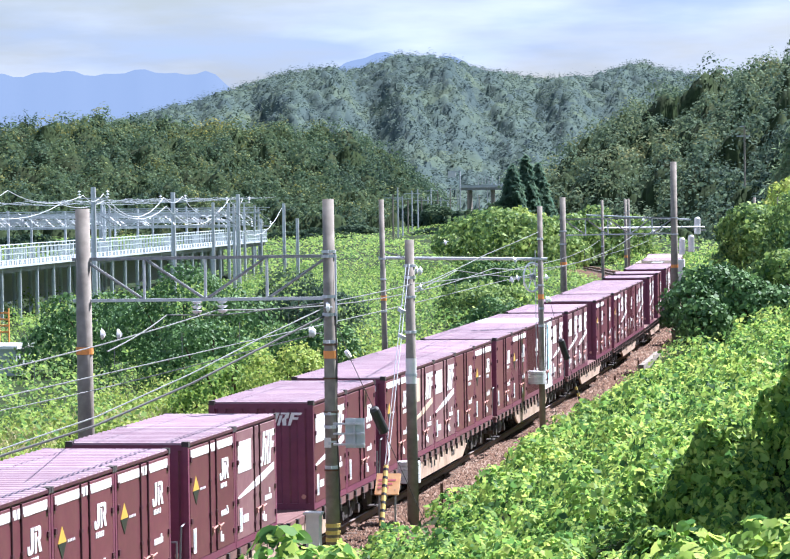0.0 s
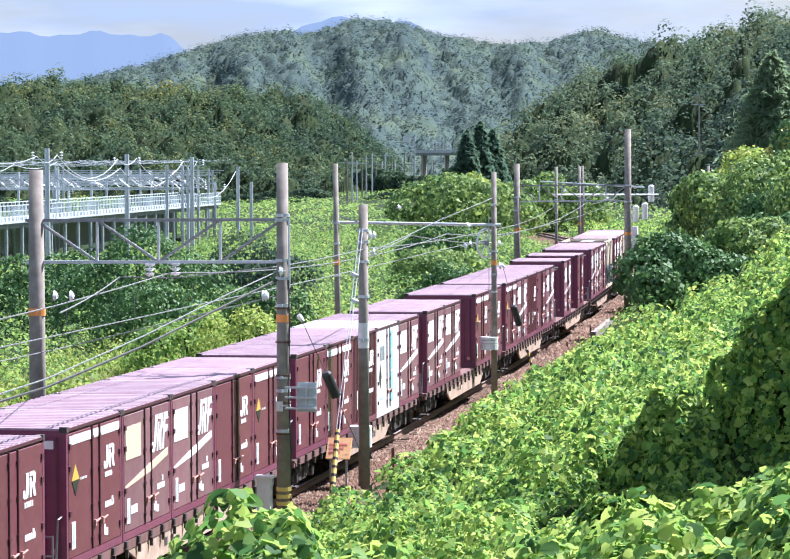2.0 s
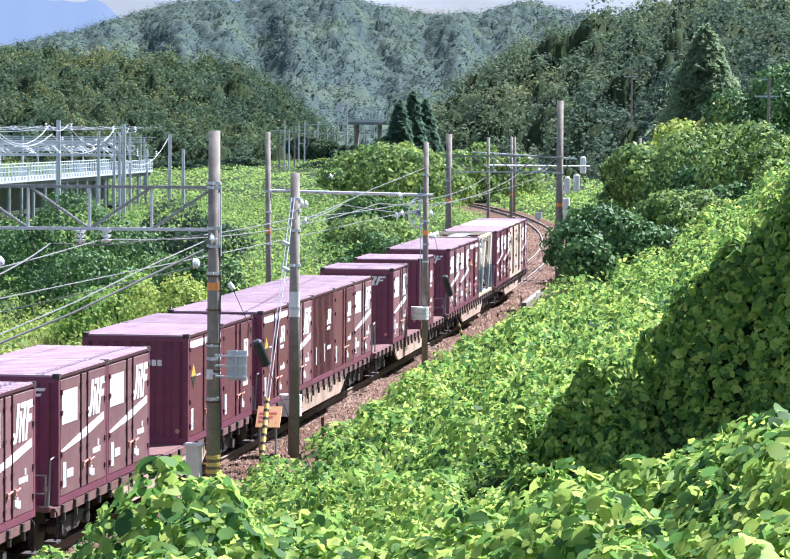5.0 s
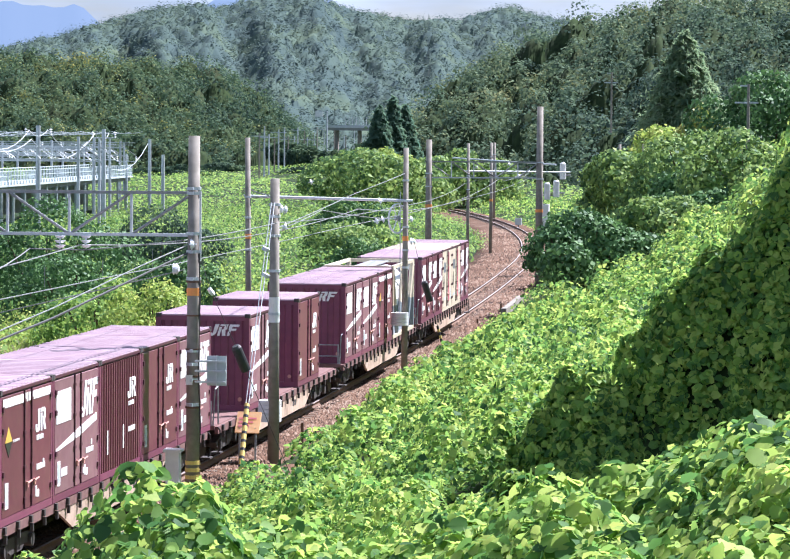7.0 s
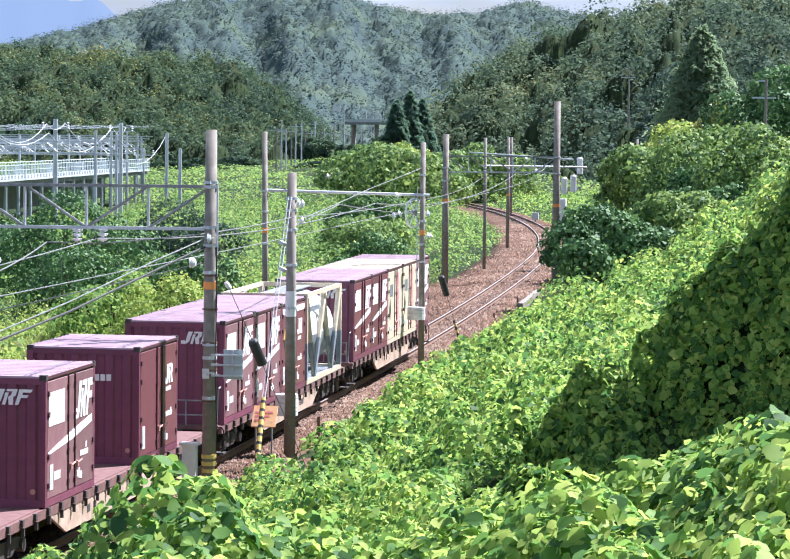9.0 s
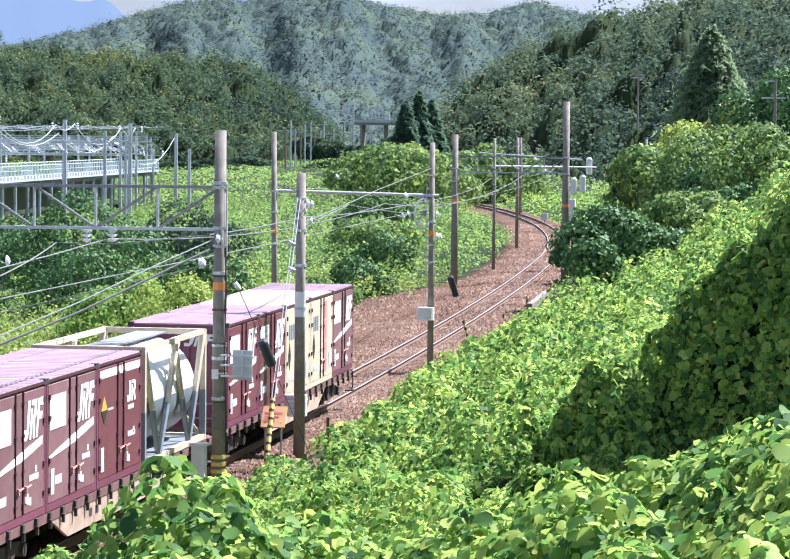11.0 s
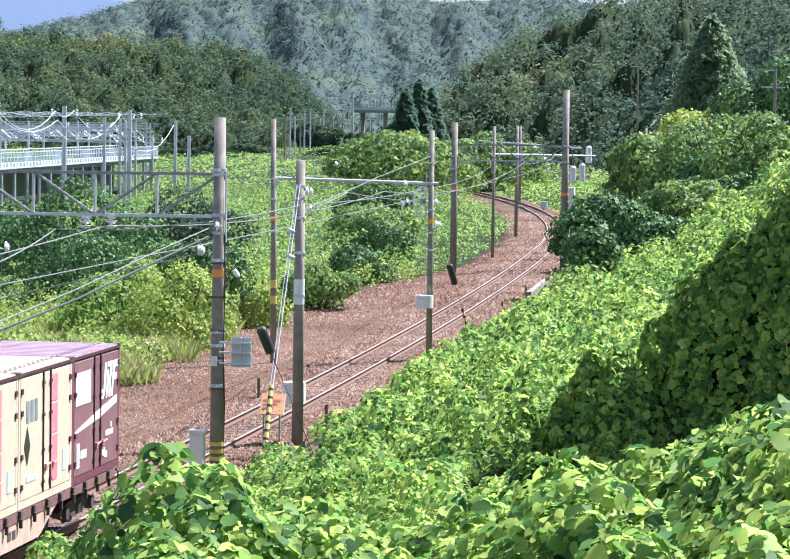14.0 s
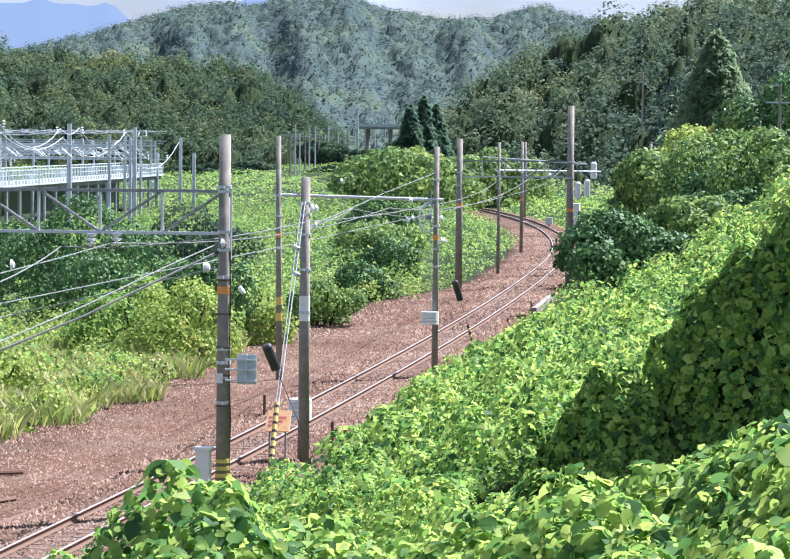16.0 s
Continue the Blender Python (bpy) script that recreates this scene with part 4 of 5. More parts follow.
far_mountains()
TEMPLATES = [blob_points(300, (0, 0, 0), (1, 1, 1), 13) for _ in range(9)]


def woods(name, label, f, az0, az1, d0, d1, trees, crown, leaf, mat, per, wild, na, nd, rise, under):
    """A wooded hill: a closed inner sheet of domes and, on it, the leaf clumps of every tree."""
    rows = max(1, int(round(math.sqrt(trees * (d1 - d0) / (radians(az1 - az0) * (d0 + d1) / 2)))))
    cols = trees // rows
    ia, ir = np.meshgrid(np.arange(cols), np.arange(rows))
    ta = az0 + (az1 - az0) * (ia + 0.5 * (ir % 2) + rng.uniform(0, 0.75, ia.shape)) / cols
    td = d0 + (d1 - d0) * (ir + rng.uniform(0, 0.75, ia.shape)) / rows
    ts = crown * (0.62 + 0.7 * rng.random(ia.shape) ** 1.5)
    tt = rng.uniform(0.9, 1.5, ia.shape)
    tz = crown * rng.uniform(-0.45, 0.45, ia.shape)
    A, Dd = np.meshgrid(np.linspace(az0, az1, na), np.linspace(d0, d1, nd))
    ca = np.clip(((A - az0) / (az1 - az0) * cols).astype(int), 0, cols - 1)
    cr = np.clip(((Dd - d0) / (d1 - d0) * rows).astype(int), 0, rows - 1)
    Z = f(A, Dd)
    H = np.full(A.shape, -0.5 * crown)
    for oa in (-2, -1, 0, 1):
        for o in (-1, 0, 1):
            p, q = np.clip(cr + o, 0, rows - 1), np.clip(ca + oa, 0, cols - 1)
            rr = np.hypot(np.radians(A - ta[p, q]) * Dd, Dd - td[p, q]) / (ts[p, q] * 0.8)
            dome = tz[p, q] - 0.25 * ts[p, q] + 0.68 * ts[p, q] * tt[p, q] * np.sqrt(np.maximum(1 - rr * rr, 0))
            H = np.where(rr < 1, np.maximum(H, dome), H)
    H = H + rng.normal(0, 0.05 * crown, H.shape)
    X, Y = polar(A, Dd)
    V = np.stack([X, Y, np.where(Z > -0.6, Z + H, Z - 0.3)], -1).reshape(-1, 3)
    i = (np.arange(nd - 1)[:, None] * na + np.arange(na - 1)).ravel()
    tagged(grid_mesh(name, V, np.stack([i, i + 1, i + na + 1, i + na], 1), under, True), label + ", inner canopy sheet", "woodland", kind="stuff")
    x, y = polar(ta.ravel(), td.ravel())
    z = f(ta.ravel(), td.ravel())
    ok = np.flatnonzero(z > -0.6)
    sz, tall, lift = ts.ravel(), tt.ravel(), tz.ravel()
    P, N = [], []
    for k in ok:
        t = k * 1.3
        turn = np.array(((math.cos(t), -math.sin(t), 0), (math.sin(t), math.cos(t), 0), (0, 0, tall[k])))
        p, nrm = TEMPLATES[k % 9]
        P.append(p[:per] @ turn.T * sz[k] * 1.05 + (x[k], y[k], z[k] + lift[k] + 0.2 * sz[k]))
        N.append(nrm[:per] @ turn.T + np.array((0.0, 0.0, rise)))
    tagged(leaf_mesh(name, np.concatenate(P), np.concatenate(N), leaf, mat, wild, 0.0, True), label, "woodland", kind="stuff")


# the dark sheet inside the first two woods imitates shade between crowns
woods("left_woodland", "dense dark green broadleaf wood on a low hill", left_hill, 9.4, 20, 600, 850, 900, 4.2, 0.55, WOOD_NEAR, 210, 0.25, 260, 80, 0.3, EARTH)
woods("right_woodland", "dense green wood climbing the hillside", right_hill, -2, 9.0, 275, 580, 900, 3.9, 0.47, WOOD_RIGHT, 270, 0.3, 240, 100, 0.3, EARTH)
woods("middle_woodland", "distant wooded hill, blue haze put into its colour", middle_hill, 2, 20, 1250, 2120, 8500, 4.3, 1.15, WOOD_FAR, 22, 0.15, 300, 130, 2.2, WOOD_FAR)


# ---- vegetation ----
def dx_of(x, y):
    return x - cx(y)


def right_side(x, y):
    return dx_of(x, y) > 1.9 + 0.7 * step(90 - y, 0, 15) + 0.35 * ripple(x, y, 5.0, 2)


def bare(x, y):
    return np.hypot((x + 13.1) / 0.9, (y - 70.5) / 3.2) > 1


cover("kudzu", "lush kudzu vines on the near slope", -10.2, 1.2, 19.3, 34, 72000, 0.36, 0.112, KUDZU, lambda x, y: (x > -0.345 * y) & (x < 0.03 * y), 1.5, 0.55, 0.36, plain="round")
cover("kudzu", "kudzu vines covering the spur", -14.4, 3, 33, 66, 190000, 0.8, 0.115, KUDZU, lambda x, y: right_side(x, y) & (x < 3.5) & bare(x, y) & ((y < 43.5) | (y > 45.8) | (x < -4.8)), 2.4, 0.6, 0.42, k=1, plain=True)
cover("kudzu", "thick kudzu on the steep side of the spur", -5.2, 2, 43.2, 46.3, 36000, 0.55, 0.125, KUDZU, None, 1.6, 0.6, 0.62, k=1)
cover("kudzu", "sunlit carpet of kudzu along the track", -17.5, 3, 64, 120, 125000, 0.85, 0.15, KUDZU, lambda x, y: right_side(x, y) & (x < 1) & bare(x, y), 2.8, 0.5, 0.42, k=2, plain=True)
cover("kudzu", "farther carpet of kudzu along the curve", -40, 5, 118, 335, 110000, 0.8, 0.2, KUDZU, lambda x, y: right_side(x, y), 3.2, 0.4, k=2, plain=True)
cover("field_kudzu", "green overgrown field beyond the track", -75, -20, 90, 330, 150000, 1.05, 0.18, KUDZU_FAR, lambda x, y: dx_of(x, y) < -verge(y) + 0.7 * ripple(x, y, 8, 1), 4.0, 0.5, k=1, plain=True)
cover("field_kudzu", "distant green fields of the valley", -190, -20, 330, 640, 70000, 0.6, 0.38, KUDZU_FAR, None, 9.0, 0.6, k=2, plain=True)
cover("weeds", "yellow-green weeds beside the ballast", -42, -19, 58, 165, 85000, 0.7, 0.12, WEED, lambda x, y: (dx_of(x, y) < -verge(y) + 0.5 + 0.8 * ripple(x, y, 9, 1)) & (dx_of(x, y) > -20), 2.0, 0.6, 1.1, k=3, plain=True)


def shrub(label, x, y, z, rx, ry, rz, n, leaf, mat, lumps=12, name="shrub"):
    base = thing(name, label, "shrub", m=pose(x, y, z))
    b = B()
    for k in range(4):
        a = k * 1.7
        tube(b, (0, 0, -0.5), (0.5 * rx * math.cos(a), 0.5 * ry * math.sin(a), 0.9 * rz), 0.07, 0.03, 6)
    part("stem", b, BARK, base)
    p, nrm = blob_points(n, (0, 0, rz * 0.35), (rx * 1.15, ry * 1.15, rz), 2 * lumps)
    ob = leaf_mesh("leaves", p, nrm, leaf * 1.12, mat, 0.62, 0.0, True)
    ob.parent = base
    return base


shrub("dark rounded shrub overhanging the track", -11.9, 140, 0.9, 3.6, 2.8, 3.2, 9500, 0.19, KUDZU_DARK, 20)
shrub("vine-covered shrub beside the dark one", -8.2, 142, 2.6, 2.4, 2.4, 2.3, 6000, 0.19, MOUND, 16)
shrub("vine-covered tall shrub mound", -11.0, 168, 3.0, 3.0, 3.2, 3.7, 8000, 0.21, MOUND, 22)
shrub("vine-covered leafy mound on the slope", -7.6, 160, 3.6, 3.2, 3.2, 4.2, 7000, 0.2, MOUND, 20)
shrub("vine-covered shrub on the slope", -4.9, 150, 4.2, 3.2, 3.2, 3.6, 7000, 0.2, MOUND, 18)
# dark leaves stand for the shade of a hollow
shrub("dark leaf clump standing for a shaded hollow", -6.6, 146, 3.0, 2.0, 2.0, 2.2, 5000, 0.18, KUDZU_DARK, 14)
shrub("sunlit vine-draped mound above the dark shrub", -11.4, 167, 4.5, 2.4, 2.6, 2.3, 7000, 0.2, MOUND, 18)
# this mound's shade is put into its darker leaf colour
shrub("vine-draped mound with shade in its leaf colour", -6.8, 155, 3.9, 2.6, 2.4, 2.2, 6000, 0.2, KUDZU_DARK, 18)
shrub("sunlit vine-draped low mound", -8.6, 150, 3.2, 2.2, 2.0, 1.9, 5000, 0.19, MOUND, 16)
shrub("olive leafy tree crown on the slope", -4.6, 185, 6.0, 4.0, 3.6, 4.6, 7000, 0.24, KUDZU_DARK, 18)
shrub("yellowing small tree crown", -9.6, 203, 6.8, 1.5, 1.4, 2.6, 2500, 0.18, AUTUMN, 12)
shrub("leafy bush under the conifer", -12.5, 205, 3.6, 4.0, 3.4, 3.6, 6000, 0.25, WEED, 16)
shrub("kudzu-covered mound in the valley", -49.5, 320, -0.2, 7.0, 6.0, 5.2, 11000, 0.34, MOUND, 24)
shrub("kudzu-covered mound behind the curve", -42.0, 335, 0.0, 5.5, 5.0, 4.8, 8000, 0.34, MOUND, 22)
shrub("pale feathery bamboo clump", -56.2, 372, 0.6, 3.2, 3.0, 4.3, 5000, 0.34, WEED, 20)
shrub("dark feathery shrub behind the portal", -37.6, 140, -0.6, 3.6, 3.0, 4.2, 9000, 0.15, KUDZU_DARK, 22)
shrub("dark feathery shrub in the field", -33.6, 130, -0.6, 2.6, 2.6, 3.0, 6000, 0.15, KUDZU_DARK, 16)
shrub("feathery green shrub by the viaduct", -44.5, 150, -0.6, 4.0, 3.0, 3.6, 7000, 0.17, KUDZU_DARK, 18)
shrub("feathery green shrub in the low field", -39.5, 172, -0.6, 4.0, 3.0, 3.2, 7000, 0.17, WOOD_NEAR, 18)
shrub("green shrub beside the ballast", -25.2, 108.5, -0.5, 2.0, 1.8, 2.6, 7000, 0.12, WEED, 18)
shrub("green leafy shrub in the weeds", -28.4, 113, -0.5, 2.2, 1.8, 2.5, 6000, 0.13, KUDZU_FAR, 16)
shrub("dark leafy shrub behind the weeds", -26.2, 116, -0.5, 2.2, 1.8, 3.0, 6000, 0.13, KUDZU_DARK, 16)
shrub("thin yellow-green bush at the ballast edge", -24.2, 119, -0.5, 1.3, 1.2, 1.6, 3500, 0.11, WEED, 12)
shrub("kudzu heap in the low field", -36, 150, -0.6, 3.0, 2.4, 1.8, 5000, 0.15, MOUND, 16)
shrub("kudzu heap beside the field", -30.5, 140, -0.6, 2.4, 2.2, 1.8, 5000, 0.15, WEED, 16)
shrub("leafy shrub beyond the slim pole", -33.5, 205, -0.6, 3.0, 2.4, 2.4, 5000, 0.19, MOUND, 16)
shrub("dark leafy shrub beyond the curve", -38.5, 232, -0.6, 3.2, 2.4, 3.0, 5000, 0.2, KUDZU_DARK, 16)
shrub("yellow-green shrub among tall grass", -27.5, 92, -0.5, 1.8, 1.6, 1.5, 4000, 0.11, WEED, 12)
shrub("round shrub at the ballast edge", -23.9, 131, -0.5, 1.7, 1.7, 1.9, 5000, 0.13, MOUND, 14)
shrub("dark small shrub in the field", -26.0, 152, -0.6, 1.6, 1.6, 2.0, 3500, 0.14, KUDZU_DARK, 12)
shrub("dark small shrub near the curve", -27.6, 172, -0.6, 1.8, 1.6, 2.2, 3500, 0.15, KUDZU_DARK, 12)
shrub("round leafy shrub in the field", -31.5, 190, -0.6, 2.6, 2.2, 2.2, 4500, 0.18, MOUND, 14)


def conifer(label, x, y, z0, h, r, n, leaf, mat):
    """A conifer: a tapered trunk, whorls of drooping limbs, and sprays of needles along them."""
    base = thing("conifer", label, "tree", m=pose(x, y, z0))
    part("trunk", tube(B(), (0, 0, -1), (0, 0, h), 0.03 * h, 0.02, 10), BARK, base)
    limbs = B()
    P, N = [], []
    for i in range(n):
        u = 1 - (i / n) ** 0.8
        zz = h * (0.04 + 0.94 * u)
        a = i * 2.4
        L = r * (1 - u) ** 0.8 * rng.uniform(0.7, 1.15) + 0.2
        e = Vector((math.cos(a) * L, math.sin(a) * L, -0.28 * L))
        tube(limbs, (0, 0, zz), Vector((0, 0, zz)) + e, 0.05, 0.015, 5)
        m = int(30 + 150 * L / r)
        t = rng.uniform(0.15, 1.05, m) ** 0.55
        spread = 0.16 * L + 0.10
        p = np.outer(t, np.array(e)) + (0, 0, zz) + rng.normal(0, spread * 0.5, (m, 3)) * (1, 1, 0.7)
        p[:, 2] -= 0.12 * L * t * t
        P.append(p)
        N.append(np.tile((0.35 * math.cos(a), 0.35 * math.sin(a), 0.8), (m, 1)))
    part("limb", limbs, BARK, base)["kind"] = "stuff"
    ob = leaf_mesh("crown", np.concatenate(P), np.concatenate(N), leaf * 1.5, mat, 0.4, 1.6, "needle")
    ob.parent = base
    return base


conifer("tall vine-draped conifer on the hillside", -11.4, 216, 5.0, 10.7, 4.6, 300, 0.3, CONIFER)
conifer("slender dark cedar at the foot of the hill", -67.7, 440, 1.6, 10.4, 3.0, 110, 0.5, CEDAR)
conifer("slender dark cedar beside another", -66.6, 446, 1.6, 11.8, 3.0, 110, 0.5, CEDAR)
conifer("slender dark cedar near the bridge", -65.6, 452, 1.6, 10.6, 3.0, 110, 0.5, CEDAR)

# ---- wires over the track ----
def wire(name, label, points, r, mat, sag=0.0, n=10):
    b = B()
    pts = []
    for p, q in zip(points, points[1:]):
        s = sagging(p, q, sag * (Vector(q) - Vector(p)).length / 50, n)
        pts += s if not pts else s[1:]
    pipe(b, pts, r, 5)
    ob = new(name, mesh_of(name, b, mat))
    return tagged(ob, label, "wire")


def over(y, off, z):
    return (float(cx(y)) + off, y, z)


wire("messenger_wire", "grey messenger wire hung over the track", [over(-20, -0.3, 5.8), over(20, -0.3, 5.8), over(66, -0.5, 5.75), over(102.5, 0.3, 5.65), over(164, 0.2, 5.75), over(182, 0.2, 5.7), over(212, 0, 5.7), over(292, 0, 5.7)], 0.014, WIRE, 0.5)
wire("contact_wire", "grey contact wire hung over the track", [over(-20, 0.15, 5.0), over(20, -0.15, 5.0), over(66, 0.2, 5.05), over(102.5, -0.15, 5.05), over(164, 0.15, 5.1), over(182, -0.1, 5.1), over(212, 0, 5.1), over(292, 0, 5.1)], 0.012, WIRE, 0.05)
drop = B()
tube(drop, (0, 0, 0), (0, 0, 0.42), 0.007, seg=4)
drop_mesh = mesh_of("dropper", drop, WIRE)
for k in range(30):
    y = 46 + 5.0 * k
    ob = new("dropper", drop_mesh)
    ob.location = over(y, 0, 5.06)
    tagged(ob, "thin dropper wire between contact and messenger wire", "wire", "droppers of the overhead line")
wire("feeder_wire", "grey feeder wire from pole to pole", [(-14.74, 50, 5.69), (-18.05, 66, 5.65), (-16.75, 66, 5.64), (-14.53, 66, 5.88), (-14.38, 76.5, 5.97), (-15.26, 103.5, 5.73), (-22.45, 180, 5.22), (-17.24, 166, 6.4)], 0.013, WIRE, 0.15)
wire("feeder_wire", "grey anchor wire at the concrete pole", [(-14.38, 76.5, 5.77), (-15.57, 90, 5.94), (-15.75, 103.5, 5.31), (-15.29, 103.5, 5.39)], 0.013, WIRE, 0.1)
wire("feeder_wire", "white strain wire to the far pole", [(-14.38, 76.5, 5.84), (-15.63, 96, 6.28), (-14.99, 103.5, 6.88)], 0.013, WIRE, 0.05)
wire("feeder_cable", "thick black cable drooping from the dark pole", [(-14.48, 42, 4.36), (-15.02, 45, 4.34), (-14.97, 50, 4.42), (-14.85, 56, 4.75), (-14.68, 62, 5.22), (-14.42, 65.9, 5.6)], 0.024, CABLE, 0.0)
wire("feeder_cable", "pale wire above the thick cable", [(-14.48, 42, 4.47), (-15.02, 45, 4.44), (-14.96, 50, 4.57), (-14.85, 56, 4.94), (-14.68, 62, 5.43), (-14.42, 65.9, 5.78)], 0.014, WIRE, 0.0)
wire("feeder_wire", "pale wire low behind the portal", [(-20.01, 60, 3.94), (-19.15, 66, 4.1), (-14.47, 66, 5.24)], 0.012, WIRE, 0.1)
for a, c_ in (((-14.51, 76.3, 6.49), (-14.53, 73.2, 1.59)), ((-14.43, 76.3, 6.49), (-14.46, 73.2, 1.59))):
    wire("guy_wire", "white guy wire of the anchor pole", [a, c_], 0.012, PORCELAIN)


# ---- fittings at the poles ----
def fitting(name, label, category, bm, mat, group="", smooth=False):
    ob = new(name, mesh_of(name, bm, mat, smooth))
    return tagged(ob, label, category, group)


def insulator(p, q, n=2, r=0.10):
    b = B()
    disc_insulator(b, p, q, n, r)
    fitting("insulator", "white porcelain disc insulator on a wire", "insulator", b, PORCELAIN, "porcelain insulators")


for p, q in (((-17.35, 66, 5.97), (-17.35, 66, 5.66)), ((-16.76, 66, 5.98), (-16.75, 66, 5.67))):
    insulator(p, q, 3, 0.13)
for u, v, w in (((-14.31, 76.4, 6.32), (-14.1, 76.4, 6.28), 2), ((-14.26, 76.4, 5.89), (-14.1, 76.4, 5.82), 1), ((-14.36, 65.8, 5.8), (-14.2, 65.8, 5.81), 1), ((-14.76, 66, 5.24), (-14.63, 66, 5.24), 2),
                ((-14.86, 103.4, 5.29), (-14.65, 103.4, 5.31), 1), ((-14.85, 103.4, 4.53), (-14.64, 103.4, 4.55), 1), ((-16, 103, 5.2), (-15.57, 103, 5.33), 2), ((-15.85, 103, 5.91), (-15.71, 103, 5.95), 1),
                ((-19.6, 66, 5.22), (-19.48, 66, 5.22), 1), ((-19.22, 66, 5.22), (-19.1, 66, 5.22), 1), ((-23.08, 130, 6.05), (-22.85, 130, 6.1), 1), ((-21.89, 180, 6.19), (-21.71, 180, 6.1), 1), ((-17.79, 166, 5.84), (-17.62, 166, 6), 1), ((-18.85, 170, 6.45), (-18.63, 170, 6.56), 1)):
    insulator(u, v, w, 0.13)
for u, w in (((-14.48, 75.4, 5.33), 0.10), ((-14.4, 75, 4.69), 0.10)):
    b = B()
    p = Vector(u)
    tube(b, p + Vector((-0.02, 0, -0.04)), p + Vector((0.02, 0, 0.04)), w, seg=14)
    fitting("strain_disc", "pale steel strain disc on the guy wire", "insulator", b, STEEL)
# hazard sleeve on the guy wire
sleeve = thing("guy_sleeve", "yellow and black striped guard sleeve on the guy wire", "guard", m=Matrix())
top, foot = Vector((-14.5, 73.2, 1.59)), Vector((-14.43, 72, -0.12))
for i in range(27):
    a, c_ = top.lerp(foot, i / 27), top.lerp(foot, (i + 1) / 27)
    part("stripe", tube(B(), a, c_ + (a - c_) * 0.02, 0.066 if i % 3 == 1 else 0.064, seg=10), BLACK if i % 3 == 1 else YELLOW, sleeve)
# orange warning board behind the sleeve
board = thing("warning_board", "weathered orange warning board with faded red print", "sign")
lo, hi = Vector((-14.76, 73, 0.9)), Vector((-14.16, 73, 1.39))
lean = Matrix.Translation((0, 73, lo.z)) @ Matrix.Rotation(radians(-38), 4, "X") @ Matrix.Translation((0, -73, -lo.z))
part("board", box(B(), lo.x, hi.x, 72.98, 73.02, lo.z, hi.z + 0.12, lean), SIGNWOOD, board)
for i in range(3):
    z = hi.z - 0.1 - 0.11 * i
    part("faded_line", box(B(), lo.x + 0.06, hi.x - 0.10 - 0.08 * i, 72.974, 72.979, z, z + 0.05, lean), ROSE, board)
for x in (lo.x + 0.1, hi.x - 0.1):
    part("post", box(B(), x - 0.02, x + 0.02, 73.06, 73.10, -0.3, lo.z + 0.12), STEEL_DARK, board)
# stacked tension weights
def weights(label, p, width, plates, side):
    base = thing("tension_weight", label, "weight", "tension weights", pose(*p))
    for i in range(plates):
        z = 0.112 * i
        part("plate", tube(B(), (side, -0.2, z), (side, -0.2, z + 0.10), width, width, 18), WHITEBOX, base)
    part("rod", tube(B(), (side, -0.2, -0.05), (side, -0.2, 4.6), 0.014, seg=6), STEEL, base)


weights("stack of white round tension weights at the slim pole", (-15.18, 103.5, 1.65), 0.31, 4, 0.05)
weights("stack of grey round tension weights behind the pole", (-14.57, 76.9, 0.84), 0.30, 5, -0.02)
wheel = thing("wire_tensioner", "white spoked tension wheel on the slim pole", "wheel", m=pose(*(-15.24, 103.3, 5.32), 0, 0, 62))
b = B()
ring = [(0.5 * math.cos(k * math.pi / 12), 0, 0.5 * math.sin(k * math.pi / 12)) for k in range(25)]
pipe(b, ring, 0.035, 6)
part("rim", b, PORCELAIN, wheel)
for k in range(6):
    part("spoke", tube(B(), (0, 0, 0), (0.5 * math.cos(k * math.pi / 3), 0, 0.5 * math.sin(k * math.pi / 3)), 0.02, seg=6), PORCELAIN, wheel)
part("hub", tube(B(), (0, -0.08, 0), (0, 0.08, 0), 0.09, seg=12), STEEL_DARK, wheel)


def guard(label, top_, wire_top, a, c_):
    """A black guard tube on a sloping stay."""
    base = thing("stay_guard", label, "guard", "black stay guards")
    a, c_ = Vector(a), Vector(c_)
    part("tube", tube(B(), a, c_, 0.115, seg=14), BLACK, base)
    part("cap", tube(B(), a + (a - c_).normalized() * 0.06, a, 0.08, 0.115, 14), CABLE, base)
    part("stay_wire", pipe(B(), [wire_top, top_, a], 0.008), CABLE, base)
    g_ = c_ + (c_ - a).normalized() * 3.2
    part("stay_foot", pipe(B(), [c_, g_], 0.008), CABLE, base)
    p = Vector(top_)
    part("disc", tube(B(), p + Vector((-0.03, 0, -0.02)), p + Vector((0.03, 0, 0.02)), 0.10, seg=14), PORCELAIN, base)


guard("black rubber guard tube on the dark pole's stay", (-13.94, 66.2, 4.74), (-14.19, 66, 5.6), (-13.44, 66.6, 3.46), (-13.26, 66.8, 2.95))
guard("black rubber guard tube on the slim pole's stay", (-14.7, 103.6, 4.54), (-14.97, 103.5, 5.18), (-14.37, 104, 3.08), (-14.2, 104.2, 2.45))
